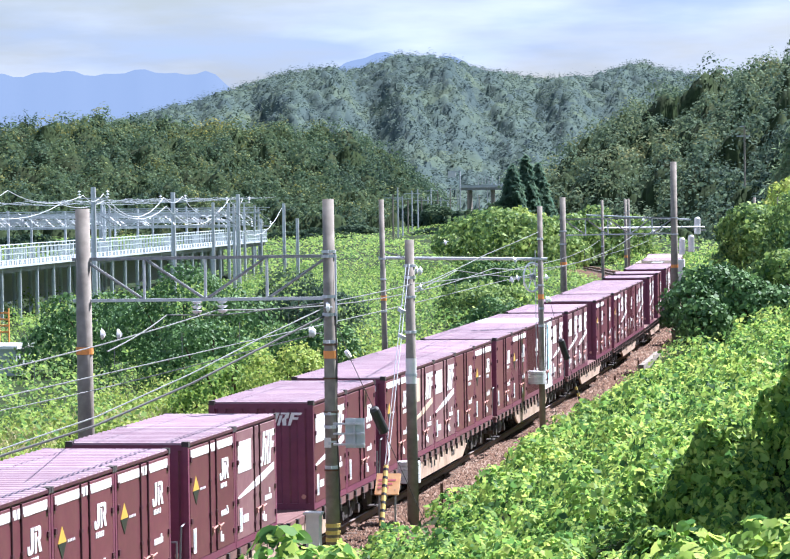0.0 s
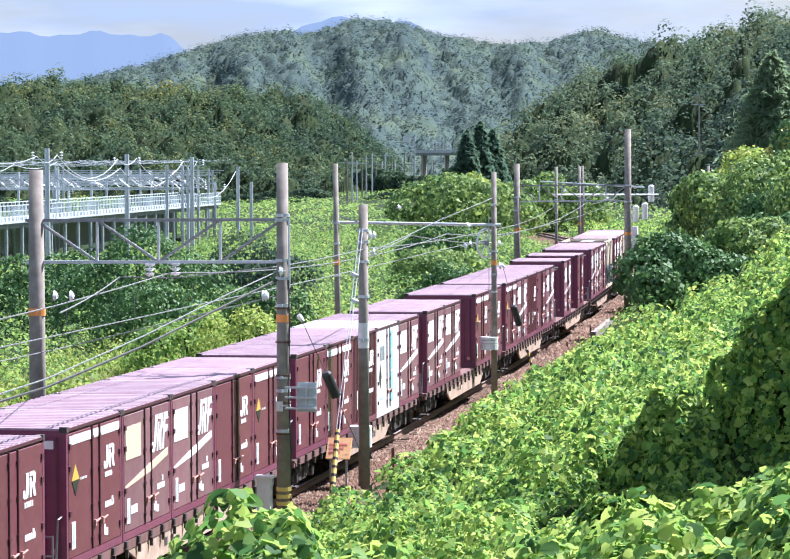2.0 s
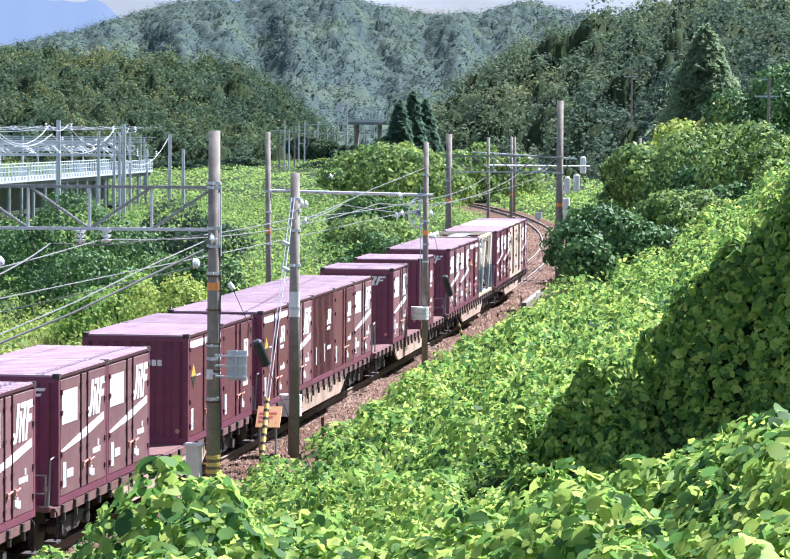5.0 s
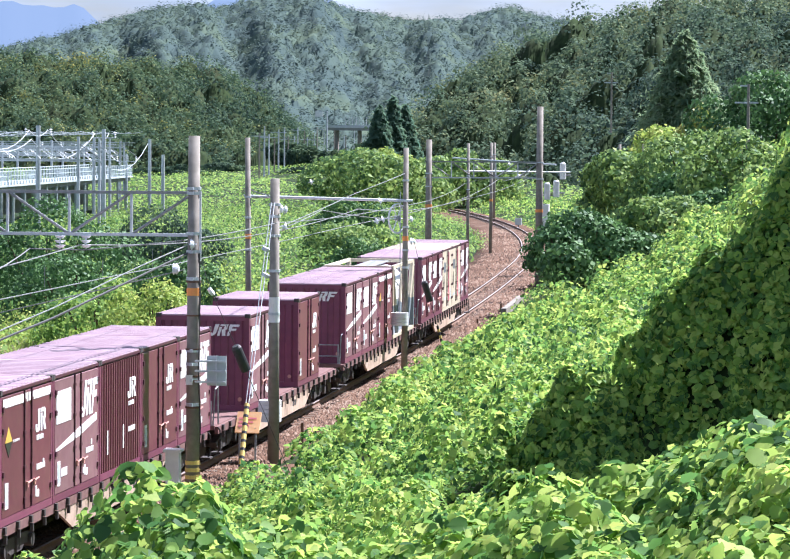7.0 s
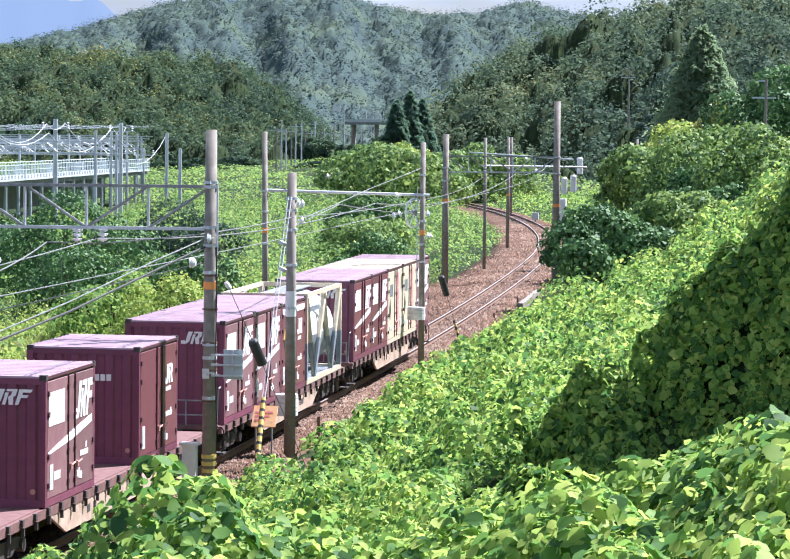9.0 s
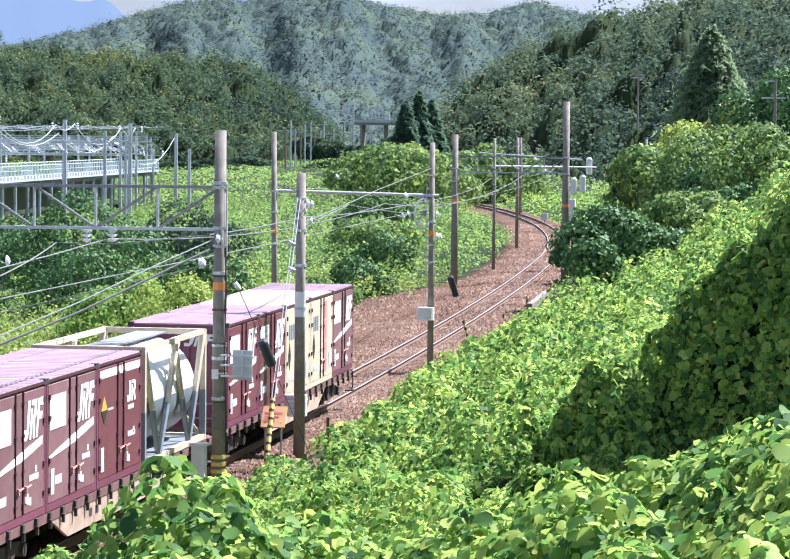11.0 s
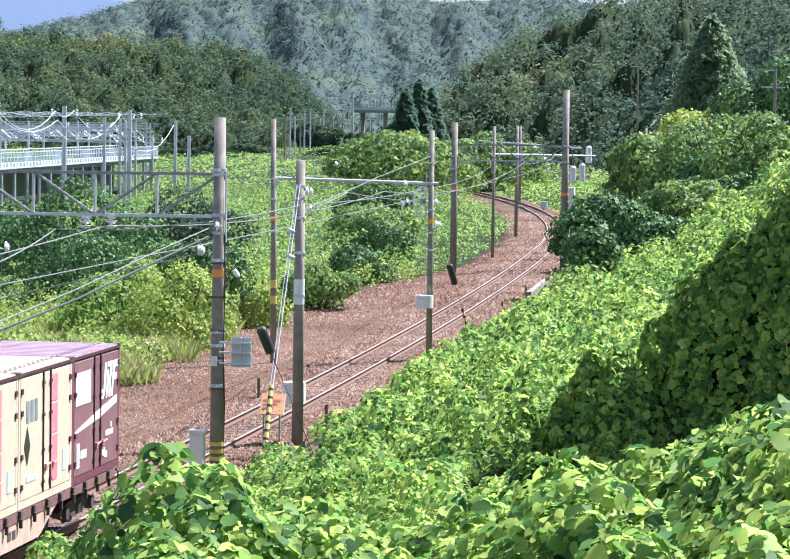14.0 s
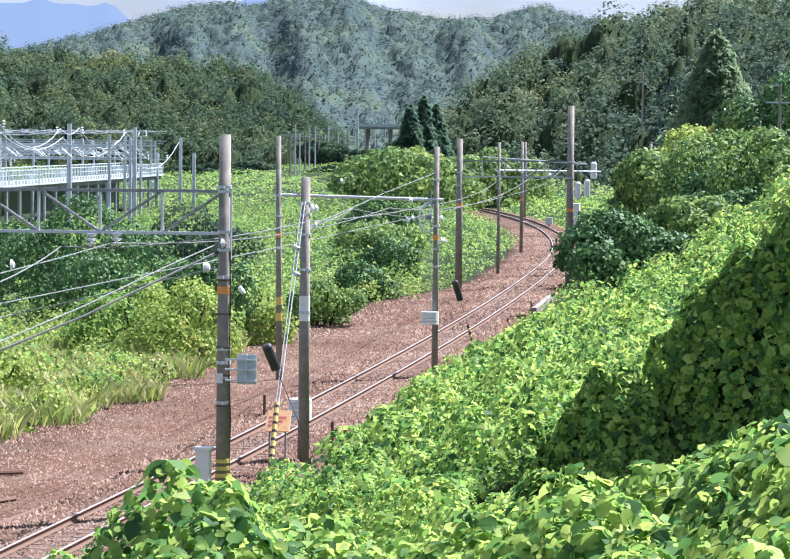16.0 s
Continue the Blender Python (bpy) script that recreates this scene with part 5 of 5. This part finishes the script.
# plate on the dark pole
plate = thing("sign_plate", "grey metal plate seen from behind on two arms", "sign")
lo, hi = Vector((-13.94, 65.8, 2.68)), Vector((-13.5, 65.8, 3.34))
part("panel", box(B(), lo.x, hi.x, 65.78, 65.80, lo.z, hi.z), GREYPLATE, plate)
part("frame", box(B(), lo.x + 0.19, lo.x + 0.23, 65.74, 65.778, lo.z, hi.z), STEEL, plate)
for z in (hi.z - 0.12, hi.z - 0.34, lo.z + 0.08):
    part("arm", box(B(), P2[0] + 0.1, hi.x, 65.70, 65.738, z - 0.02, z + 0.02), STEEL, plate)
b = box(B(), -0.075, 0.075, -0.008, 0.008, -0.11, 0.11)
tag = fitting("pole_tag", "small white plate strapped to the dark pole", "sign", b, WHITEBOX)
tag.matrix_basis = pose(P2[0] - 0.05, P2[1] - 0.185, (-14.36, 66, 2.79)[2])
b = box(B(), -0.02, 0.02, -0.02, 0.02, 0, 1.55)
fitting("steel_strip", "pale steel strip up the side of the dark pole", "strip", b, STEEL).matrix_basis = pose(P2[0] + 0.16, P2[1] - 0.06, (-14.11, 66, 5.43)[2])
b = B()
pipe(b, [(P2[0] + 0.15, P2[1] - 0.1, 5.6), (P2[0] + 0.17, P2[1] - 0.1, 4.6), (P2[0] + 0.15, P2[1] - 0.12, 3.0), (P2[0] + 0.19, P2[1] - 0.1, 1.8), (P2[0] + 0.17, P2[1] - 0.1, 0.2)], 0.018)
fitting("pole_cable", "black cable running down the dark pole", "cable", b, CABLE)
for z in (2.15, 2.75, 2.85, 3.45, 4.2, 4.95):
    b = tube(B(), (P2[0], P2[1], z), (P2[0], P2[1], z + 0.035), 0.175, seg=16)
    fitting("pole_strap", "rust-brown steel strap round the dark pole", "strap", b, RAILSIDE, "straps round the dark pole")
# white relay box
relay = thing("relay_box", "white enamel relay box beside the dark pole", "box", m=pose((-14.65, 65.6, 0.79)[0], 65.6, (-14.65, 65.6, 0.79)[2] - 0.3))
part("case", box(B(), -0.15, 0.15, -0.14, 0.14, 0, 0.72), WHITEBOX, relay)
part("lid", box(B(), -0.2, 0.2, -0.18, 0.18, 0.72, 0.78), WHITEBOX, relay)
# bands
b = tube(B(), (0, 0, 0), (0, 0, 0.65), 0.142, seg=18)
fitting("white_band", "white painted band round the anchor pole", "band", b, WHITEBOX).matrix_basis = pose(P3[0], P3[1], (-14.48, 76.5, 3.41)[2])
for v in (688, 717):
    b = tube(B(), (0, 0, 0), (0, 0, 0.26), 0.118, seg=16)
    fitting("yellow_band", "yellow hazard band round the slim pole", "band", b, YELLOW).matrix_basis = pose(PB[0] - 0.02, PB[1], 2.3 if v == 688 else 1.75)
# single beam between the slim poles
beam = thing("portal_beam", "slim grey steel tube beam over the track", "beam", "portal beams")
part("tube", tube(B(), (-20.36, 102, 6.06), (-14.74, 103.5, 5.93), 0.055, seg=10), STEEL, beam)
part("stay", tube(B(), (-20.1, 102, 6.27), (-19.4, 102, 6.05), 0.02, seg=6), STEEL_DARK, beam)
# beams and gear at the far poles
for a, c_ in (((-22.46, 180, 5.94), (-16.95, 188, 5.82)), ((-25.17, 195, 6.57), (-17.61, 186, 6.3))):
    fitting("cross_beam", "pale steel cross beam between far poles", "beam", tube(B(), a, c_, 0.05, seg=8), STEEL)
for p in ((-18.24, 187, 4.14), (-17.68, 187, 4.3), (-17.38, 188, 5.38)):
    base = thing("transformer", "white cylindrical pole transformer on the far pole", "transformer", "pole transformers", pose(*p))
    part("can", tube(B(), (0, 0, 0), (0, 0, 0.95), 0.19, seg=14), WHITEBOX, base)
    part("cap", tube(B(), (0, 0, 0.95), (0, 0, 1.05), 0.19, 0.1, 14), WHITEBOX, base)
    part("bracket", box(B(), -0.3, 0.5, 0.1, 0.2, 0.2, 0.3), STEEL_DARK, base)
cab = thing("signal_cabinet", "white signal cabinet beside the curve", "cabinet", m=pose((-17.58, 178, 2.77)[0], 178, (-17.58, 178, 2.77)[2] - 0.4))
part("case", box(B(), -0.34, 0.34, -0.3, 0.3, 0, 1.7), WHITEBOX, cab)
part("door", box(B(), -0.30, 0.30, -0.325, -0.30, 0.1, 1.6), WHITEBOX, cab)
cab = thing("trackside_box", "small pale green box on a post by the curve", "box", m=pose((-28.35, 265, 0.7)[0], 265, -0.4))
part("case", box(B(), -0.28, 0.28, -0.2, 0.2, 0.5, 1.1), GREYPLATE, cab)
part("post", box(B(), -0.05, 0.05, -0.05, 0.05, -0.2, 0.5), STEEL_DARK, cab)
kerb = B()
for k in range(6):
    y = 140 + 1.9 * k
    c0 = on_track(y)
    box(kerb, c0.x + 2.05, c0.x + 2.3, y, y + 1.8, -0.4, 0.12)
fitting("concrete_kerb", "pale concrete kerb blocks at the track edge", "kerb", kerb, CONCRETE)["kind"] = "stuff"
# hazard stake and rail-side posts
stake = thing("hazard_stake", "leaning black and yellow striped stake", "stake", m=Matrix())
a0, a1 = Vector((-15.38, 115, 0.89)), Vector((-15.06, 115, -0.22))
for i in range(9):
    part("stripe", tube(B(), a0.lerp(a1, i / 9), a0.lerp(a1, (i + 1) / 9), 0.05, seg=8), YELLOW if i % 2 else BLACK, stake)
for p in ((-14.98, 116, -0.04), (-16, 133, -0.18), (-15.97, 142, -0.02), (-14.15, 79, 0.35), (-17.81, 88, 0.2)):
    fitting("marker_post", "short rusty marker post beside the track", "post", box(B(), p[0] - 0.04, p[0] + 0.04, p[1] - 0.04, p[1] + 0.04, -0.5, p[2] + 0.25), RAILSIDE, "short marker posts")


for p, q in (((-18.62, 61.05, -0.22), (-18.3, 66.57, -0.22)), ((-18.26, 59.87, -0.22), (-18.12, 63.87, -0.22)), ((-20.09, 65.84, -0.22), (-19.44, 67.25, -0.22)), ((-21.68, 71.91, -0.22), (-20.76, 72.48, -0.22))):
    fitting("loose_rail", "rusty loose rail lying on the ballast", "rail", tube(B(), p, q, 0.06, seg=6), RAILSIDE, "loose rails on the old siding")


# ---- viaduct and yard on the valley's far side ----
near_end, far_end = Vector((-65.56, 185, 3.57)), Vector((-78.88, 330, 2.98))
viaduct = thing("viaduct", "grey elevated deck with railing on many columns", "viaduct")
along = far_end - near_end
side = Vector((along.y, -along.x, 0)).normalized()


def run(name, off, z0, z1, w, mat):
    m = Matrix((along.normalized(), -side, Vector((0, 0, 1)))).transposed().to_4x4()
    m.translation = near_end
    part(name, box(B(), 0, along.length, -off - w, -off + w, z0, z1, m), mat, viaduct)


run("deck", -2.2, -0.16, 0.0, 2.6, GREYPLATE)
run("girder", 0.0, -0.55, -0.17, 0.1, STEEL_DARK)
run("handrail", 0.3, 1.15, 1.22, 0.04, GREYPLATE)
run("midrail", 0.3, 0.75, 0.80, 0.03, GREYPLATE)
run("lowrail", 0.3, 0.30, 0.36, 0.03, GREYPLATE)
run("handrail", -4.5, 1.15, 1.22, 0.04, GREYPLATE)
# added strip stands for a rear slab and the dark under the deck
run("under_deck_strip", -4.8, -3.2, -0.9, 0.1, STEEL_DARK)
rail_post = mesh_of("rail_post", box(B(), -0.035, 0.035, -0.035, 0.035, 0, 1.2), GREYPLATE)
column = mesh_of("column", tube(B(), (0, 0, -5.5), (0, 0, -0.16), 0.15, seg=12), GREYPLATE)
for k in range(290):
    ob = new("rail_post", rail_post)
    ob.parent, ob.location = viaduct, near_end + along * (k / 289) + side * (0.3 if k % 3 else -4.5)
for k in range(26):
    for o in (0.0, -4.3):
        ob = new("column", column)
        ob.parent, ob.location = viaduct, near_end + along * (k / 25.5) + side * o


def yard_pole(p, z1, r, arms=True):
    base = thing("yard_pole", "galvanised steel catenary pole in the yard", "pole", "yard poles", pose(p[0], p[1], -0.8))
    part("shaft", tube(B(), (0, 0, -0.3), (0, 0, z1 + 0.8), r, r * 0.85, 10), STEEL, base)
    if arms:
        part("crossarm", tube(B(), (-1.1, 0, z1), (1.1, 0, z1), 0.05, seg=6), STEEL, base)
        for x in (-1.05, 1.05):
            b = B()
            disc_insulator(b, (x, 0, z1), (x, 0, z1 + 0.6), 3, 0.14)
            part("insulator", b, PORCELAIN, base)


YARD = [(-62.73, 210, 8.89), (-64.95, 240, 8.45), (-66.93, 270, 8.18), (-74.24, 320, 7.09), (-72.76, 320, 5.44)]
for i, p in enumerate(YARD):
    yard_pole(p, p[2], 0.22 if i < 3 else 0.2, i < 3)
back = []
for u, v, dist in ((18, 400, 260), (64, 405, 300), (131, 402, 270), (200, 405, 330), (275, 400, 300), (305, 408, 330), (372, 398, 330), (394, 402, 350), (425, 405, 360), (436, 402, 380), (455, 394, 300), (515, 402, 390), (520, 420, 330), (-60, 400, 250), (-130, 395, 230)):
    back.append((u, v, dist))
for k, (u, v, dist) in enumerate(back):
    a = radians(10.983) - math.atan((u - 784) / 6026.0)
    yard_pole((-math.sin(a) * dist, math.cos(a) * dist), 8.1 - 0.002 * (v - 380) * dist / 10, 0.14, k % 3 == 0)
for k in range(15):
    d0 = 235 + 11 * k
    z = 6.6 - 0.004 * k
    x0, x1 = -96 - 0.11 * (d0 - 235), -66 - 0.17 * (d0 - 235)
    fitting("yard_beam", "thin steel gantry beam over the yard tracks", "beam", box(B(), x0, x1, d0, d0 + 0.08, z - 0.7 + 0.22 * (k % 4), z - 0.63 + 0.22 * (k % 4)), STEEL, "yard gantry beams")
    if k % 2 == 0:
        pts = []
        for j in range(6):
            pts.append((x0 + (x1 - x0) * j / 5, d0 + 4, z + 1.2))
        wire("yard_wire", "drooping feeder wire over the yard", pts, 0.03, STEEL, 2.5, 8)
wire("yard_wire", "drooping feeder wire along the tall yard poles", [(-65.16, 190, 8.2), (-64.21, 195, 8.73), (-61.98, 205, 8.32), (-62.58, 212, 8.41), (-64.35, 235, 8.05), (-64.68, 242, 8.11), (-66.49, 265, 7.79), (-67.69, 275, 7.75)], 0.03, STEEL, 3.5, 8)
wire("yard_wire", "lower drooping feeder wire of the yard", [(-65.18, 190, 7.38), (-63.64, 205, 7.74), (-62.59, 212, 7.86), (-64.16, 235, 7.33), (-67.2, 265, 7.03), (-74.41, 320, 6.66)], 0.03, STEEL, 2.5, 8)


def yard_gantry(y, z, span):
    """A lattice gantry over the yard tracks on three slim posts."""
    x0, x1 = -math.tan(radians(18.9)) * y, -math.tan(radians(18.9 - span)) * y
    base = thing("yard_gantry", "galvanised lattice gantry over the yard tracks", "gantry", "yard lattice gantries", pose(x0, y, 0))
    L = x1 - x0
    for dz in (0.0, -0.9):
        part("chord", box(B(), 0, L, -0.05, 0.05, z + dz - 0.05, z + dz + 0.05), STEEL, base)
    b = B()
    n = int(L / 1.1)
    for k in range(n):
        tube(b, (L * k / n, 0, z - (0.9 if k % 2 else 0)), (L * (k + 1) / n, 0, z - (0 if k % 2 else 0.9)), 0.03, seg=5)
    part("lattice", b, STEEL, base)["kind"] = "stuff"
    for k in range(3):
        x = L * (0.02 + 0.48 * k)
        part("post", tube(B(), (x, 0, -1.2), (x, 0, z + 0.9), 0.15, 0.12, 10), STEEL, base)
        part("drop_arm", tube(B(), (x, 0, z + 0.4), (x + 1.9, 0, z - 0.9), 0.035, seg=6), STEEL_DARK, base)
        b = B()
        disc_insulator(b, (x + 1.0, 0, z - 0.95), (x + 1.0, 0, z - 1.6), 3, 0.16)
        part("insulator", b, PORCELAIN, base)


for y, z, span in ((232, 6.7, 4.6), (256, 6.3, 5.0), (281, 6.5, 4.9), (306, 5.9, 5.2), (334, 6.2, 5.0), (366, 5.8, 5.4), (402, 6.0, 5.2)):
    yard_gantry(y, z, span)
# far line: poles, sign gantry, bridge, houses
for k in range(20):
    u = 782 + 9.7 * k + 5 * math.sin(3.1 * k)
    dist = 520 + 17 * k
    a = radians(10.983) - math.atan((u - 784) / 6026.0)
    base = thing("line_pole", "thin far catenary pole along the distant line", "pole", "far line poles", pose(-math.sin(a) * dist, math.cos(a) * dist, -1.0))
    h = 8.6 + 1.2 * math.sin(k * 1.7)
    part("shaft", tube(B(), (0, 0, -0.5), (0, 0, h), 0.16, 0.12, 8), STEEL if k % 3 else CONCRETE, base)
    if k % 2 == 0:
        part("crossarm", tube(B(), (-1.6, 0, h - 0.6), (1.6, 0, h - 0.6), 0.07, seg=6), STEEL, base)
base = thing("sign_gantry", "white sign panel on a tall steel post", "sign", m=pose(*(-120.62, 700, 11.12)))
part("post", tube(B(), (0.6, 0, -9), (0.6, 0, 1.4), 0.16, seg=8), STEEL, base)
part("arm", box(B(), -1.4, 0.6, -0.08, 0.08, 1.2, 1.4), STEEL, base)
part("panel", box(B(), -2.2, -0.4, -0.06, 0.06, 0.0, 1.5), WHITEBOX, base)
base = thing("road_bridge", "grey road bridge with fence across the valley", "bridge")
p0, p1 = Vector((-133.53, 780, 7.74)), Vector((-121.83, 780, 8.88))
part("girder", box(B(), p0.x, p1.x + 6, 778, 784, p1.z - 0.9, p1.z - 0.2), STEEL_DARK, base)
part("parapet", box(B(), p0.x, p1.x + 6, 777.6, 777.9, p1.z - 0.2, p1.z + 0.5), STEEL, base)
for k in range(9):
    part("fence_post", box(B(), p0.x + 5 + 0.9 * k, p0.x + 5.12 + 0.9 * k, 777.7, 777.82, p1.z + 0.5, p1.z + 2.6), STEEL, base)
for k in range(2):
    part("pier", box(B(), p0.x + 2 + 6 * k, p0.x + 2.5 + 6 * k, 779, 783, -2, p1.z - 0.9), CONCRETE, base)
house = thing("farm_building", "long low farm building with pale roof", "building", m=pose(*(-199.52, 980, -0.59)))
part("wall", box(B(), -4.4, 4.4, -3, 3, -0.9, 1.6), CREAM, house)
part("roof", slab(B(), [(-3.4, 1.6), (0, 2.8), (3.4, 1.6)], "x", -4.8, 4.8), CREAM, house)
shed = thing("flat_roof_shed", "small shed with a pale flat roof among shrubs", "shed", m=pose(*(-49.42, 150, 0.54)))
part("wall", box(B(), -1.6, 0.8, -1.5, 1.5, -1.8, 0.0), GREYPLATE, shed)
part("roof", box(B(), -1.8, 0.95, -1.7, 1.7, 0.0, 0.16), WHITE, shed)
barrier = thing("crossing_barrier", "orange lattice barrier beside the far track", "barrier", m=pose(*(-54.69, 165, 1.19)))
for k in range(4):
    part("rail", box(B(), -0.3, 0.3, -0.05, 0.05, -0.6 + 0.36 * k, -0.5 + 0.36 * k), ORANGE, barrier)
for x in (-0.3, 0.26):
    part("upright", box(B(), x, x + 0.05, -0.06, 0.06, -1.2, 0.8), ORANGE, barrier)
for u, dist, w in ((150, 470, 9), (420, 520, 14), (610, 560, 12), (700, 600, 10), (60, 540, 12), (860, 560, 8)):
    a = radians(10.983) - math.atan((u - 784) / 6026.0)
    shrub("dark field hedge between the paddies", -math.sin(a) * dist, math.cos(a) * dist, -1.0, w * 0.5, 2.0, 2.2, 2500, 0.42, WOOD_NEAR, 14, "hedge")
for u, dist, w, hh in ((880, 620, 5, 5), (840, 640, 6, 6), (940, 600, 4, 4), (1010, 520, 5, 6)):
    a = radians(10.983) - math.atan((u - 784) / 6026.0)
    shrub("dark tree clump beside the distant line", -math.sin(a) * dist, math.cos(a) * dist, -1.0, w, 3.0, hh, 4000, 0.5, WOOD_NEAR, 18, "tree_clump")
# electric poles on the wooded hill
for p, h in (((-5.74, 180, 10.83), 2.2), ((-24.54, 320, 14.19), 3.5)):
    base = thing("utility_pole", "grey utility pole with crossarm above the trees", "pole", "utility poles", pose(*p))
    part("shaft", tube(B(), (0, 0, -6), (0, 0, 0.4), 0.10, 0.08, 10), CONCRETE, base)
    part("crossarm", box(B(), -0.8, 0.6, -0.05, 0.05, -0.75, -0.65), STEEL, base)
    part("upper_arm", box(B(), -0.5, 0.05, -0.04, 0.04, 0.25, 0.33), STEEL, base)


# ---- stones of the ballast ----
def stones(name, label, count, y0, y1, lo_, hi_, size):
    y = rng.uniform(y0, y1, count)
    off = rng.uniform(lo_, hi_, count)
    ok = off > -verge(y) + 0.2 * rng.random(count)
    y, off = y[ok], off[ok]
    n = len(y)
    base = np.array([(1, 0, -0.5), (-0.5, 0.87, -0.5), (-0.5, -0.87, -0.5), (0.1, 0.05, 0.7)])
    a = rng.uniform(0, 6.28, n)
    s = size * rng.uniform(0.5, 1.3, (n, 1))
    c0, s0 = np.cos(a)[:, None], np.sin(a)[:, None]
    X = (base[:, 0] * c0 - base[:, 1] * s0) * s
    Y = (base[:, 0] * s0 + base[:, 1] * c0) * s
    Z = (base[:, 2] + rng.normal(0, 0.15, (n, 4))) * s
    z = np.where(np.abs(off) < 1.9, -0.15, np.where(off > 0, -0.28, -0.25 - 0.03 * np.clip(-off - 2, 0, 2)))
    z = np.where(np.abs(off) < 1.15, -0.165, z)
    V = np.stack([X + (cx(y) + off)[:, None], Y + y[:, None], Z + z[:, None]], -1).reshape(-1, 3)
    k = np.arange(n)[:, None, None] * 4
    F = (k + np.array([(0, 1, 3), (1, 2, 3), (2, 0, 3)])[None]).reshape(-1, 3)
    tagged(grid_mesh(name, V, F, STONE), label, "stones", kind="stuff")


tagged(sheet("soil_patch", np.linspace(-13.9, -12.6, 12), np.linspace(68.0, 73.5, 16), lambda x, y: ground_z(x, y) + 0.34 - 0.5 * ((x + 13.2) / 0.7) ** 2 - 0.5 * ((y - 70.8) / 3.0) ** 2, BALLAST), "bare brown soil patch among the vines", "soil", kind="structure")
stones("ballast_stones", "loose rust-brown ballast stones", 62000, 55, 125, -7.6, 2.6, 0.055)
stones("ballast_stones", "loose ballast stones along the curve", 26000, 125, 260, -7.0, 2.4, 0.09)


# ---- tall grass in the weeds ----
def grass(count, x0, x1, y0, y1, tall, mat, label):
    x, y = rng.uniform(x0, x1, count), rng.uniform(y0, y1, count)
    ok = (dx_of(x, y) < -verge(y) + 0.4 + ripple(x, y, 6, 2)) & (ripple(x, y, 7.0, 3) > -0.35)
    x, y = x[ok], y[ok]
    n = len(x)
    z = ground_z(x, y)
    h = tall * rng.uniform(0.5, 1.2, n)
    a = rng.uniform(0, 6.28, n)
    bx, by = np.cos(a), np.sin(a)
    bend = rng.uniform(0.2, 0.9, n) * h
    V = np.stack([np.stack([x - 0.011 * by, y + 0.011 * bx, z], 1), np.stack([x + 0.011 * by, y - 0.011 * bx, z], 1),
                  np.stack([x + 0.35 * bend * bx + 0.008 * by, y + 0.35 * bend * by - 0.008 * bx, z + 0.65 * h], 1),
                  np.stack([x + bend * bx, y + bend * by, z + h], 1)], 1).reshape(-1, 3)
    tagged(grid_mesh("tall_grass", V, np.arange(4 * n).reshape(-1, 4), mat), label, "grass", kind="stuff")


grass(15000, -34, -20, 60, 122, 0.6, WEED, "tall yellow-green grass at the ballast edge")
grass(15000, -34, -20, 60, 112, 0.7, STRAW, "dry straw-coloured grass among green blades")
for k in range(84):
    y = 62 + 0.75 * k + rng.uniform(-1, 1)
    x = float(cx(y)) - 7.5 - 6.0 * rng.random() ** 2
    s = rng.uniform(0.4, 1.0)
    shrub(("small yellow-green bush in the weedy verge", "small leafy green bush in the weedy verge", "low yellow-green bush by the ballast", "dry straw-coloured bush in the weedy verge", "weedy yellow-green bush among grass", "small yellowing bush in the weedy verge")[k % 6], x, y, -0.55, s * 1.2, s * 1.1, s * 1.1, 800, 0.095, (WEED, KUDZU_FAR, WEED, STRAW, WEED, AUTUMN)[k % 6], 6, "verge_bush")


# ---- what moves ----
def motions():
    for ob, s, length, z in moving:
        walk(ob, [(t, place(train_front(t) + s, length, z)) for t in np.arange(0, 16.01, 1.0)])


motions()
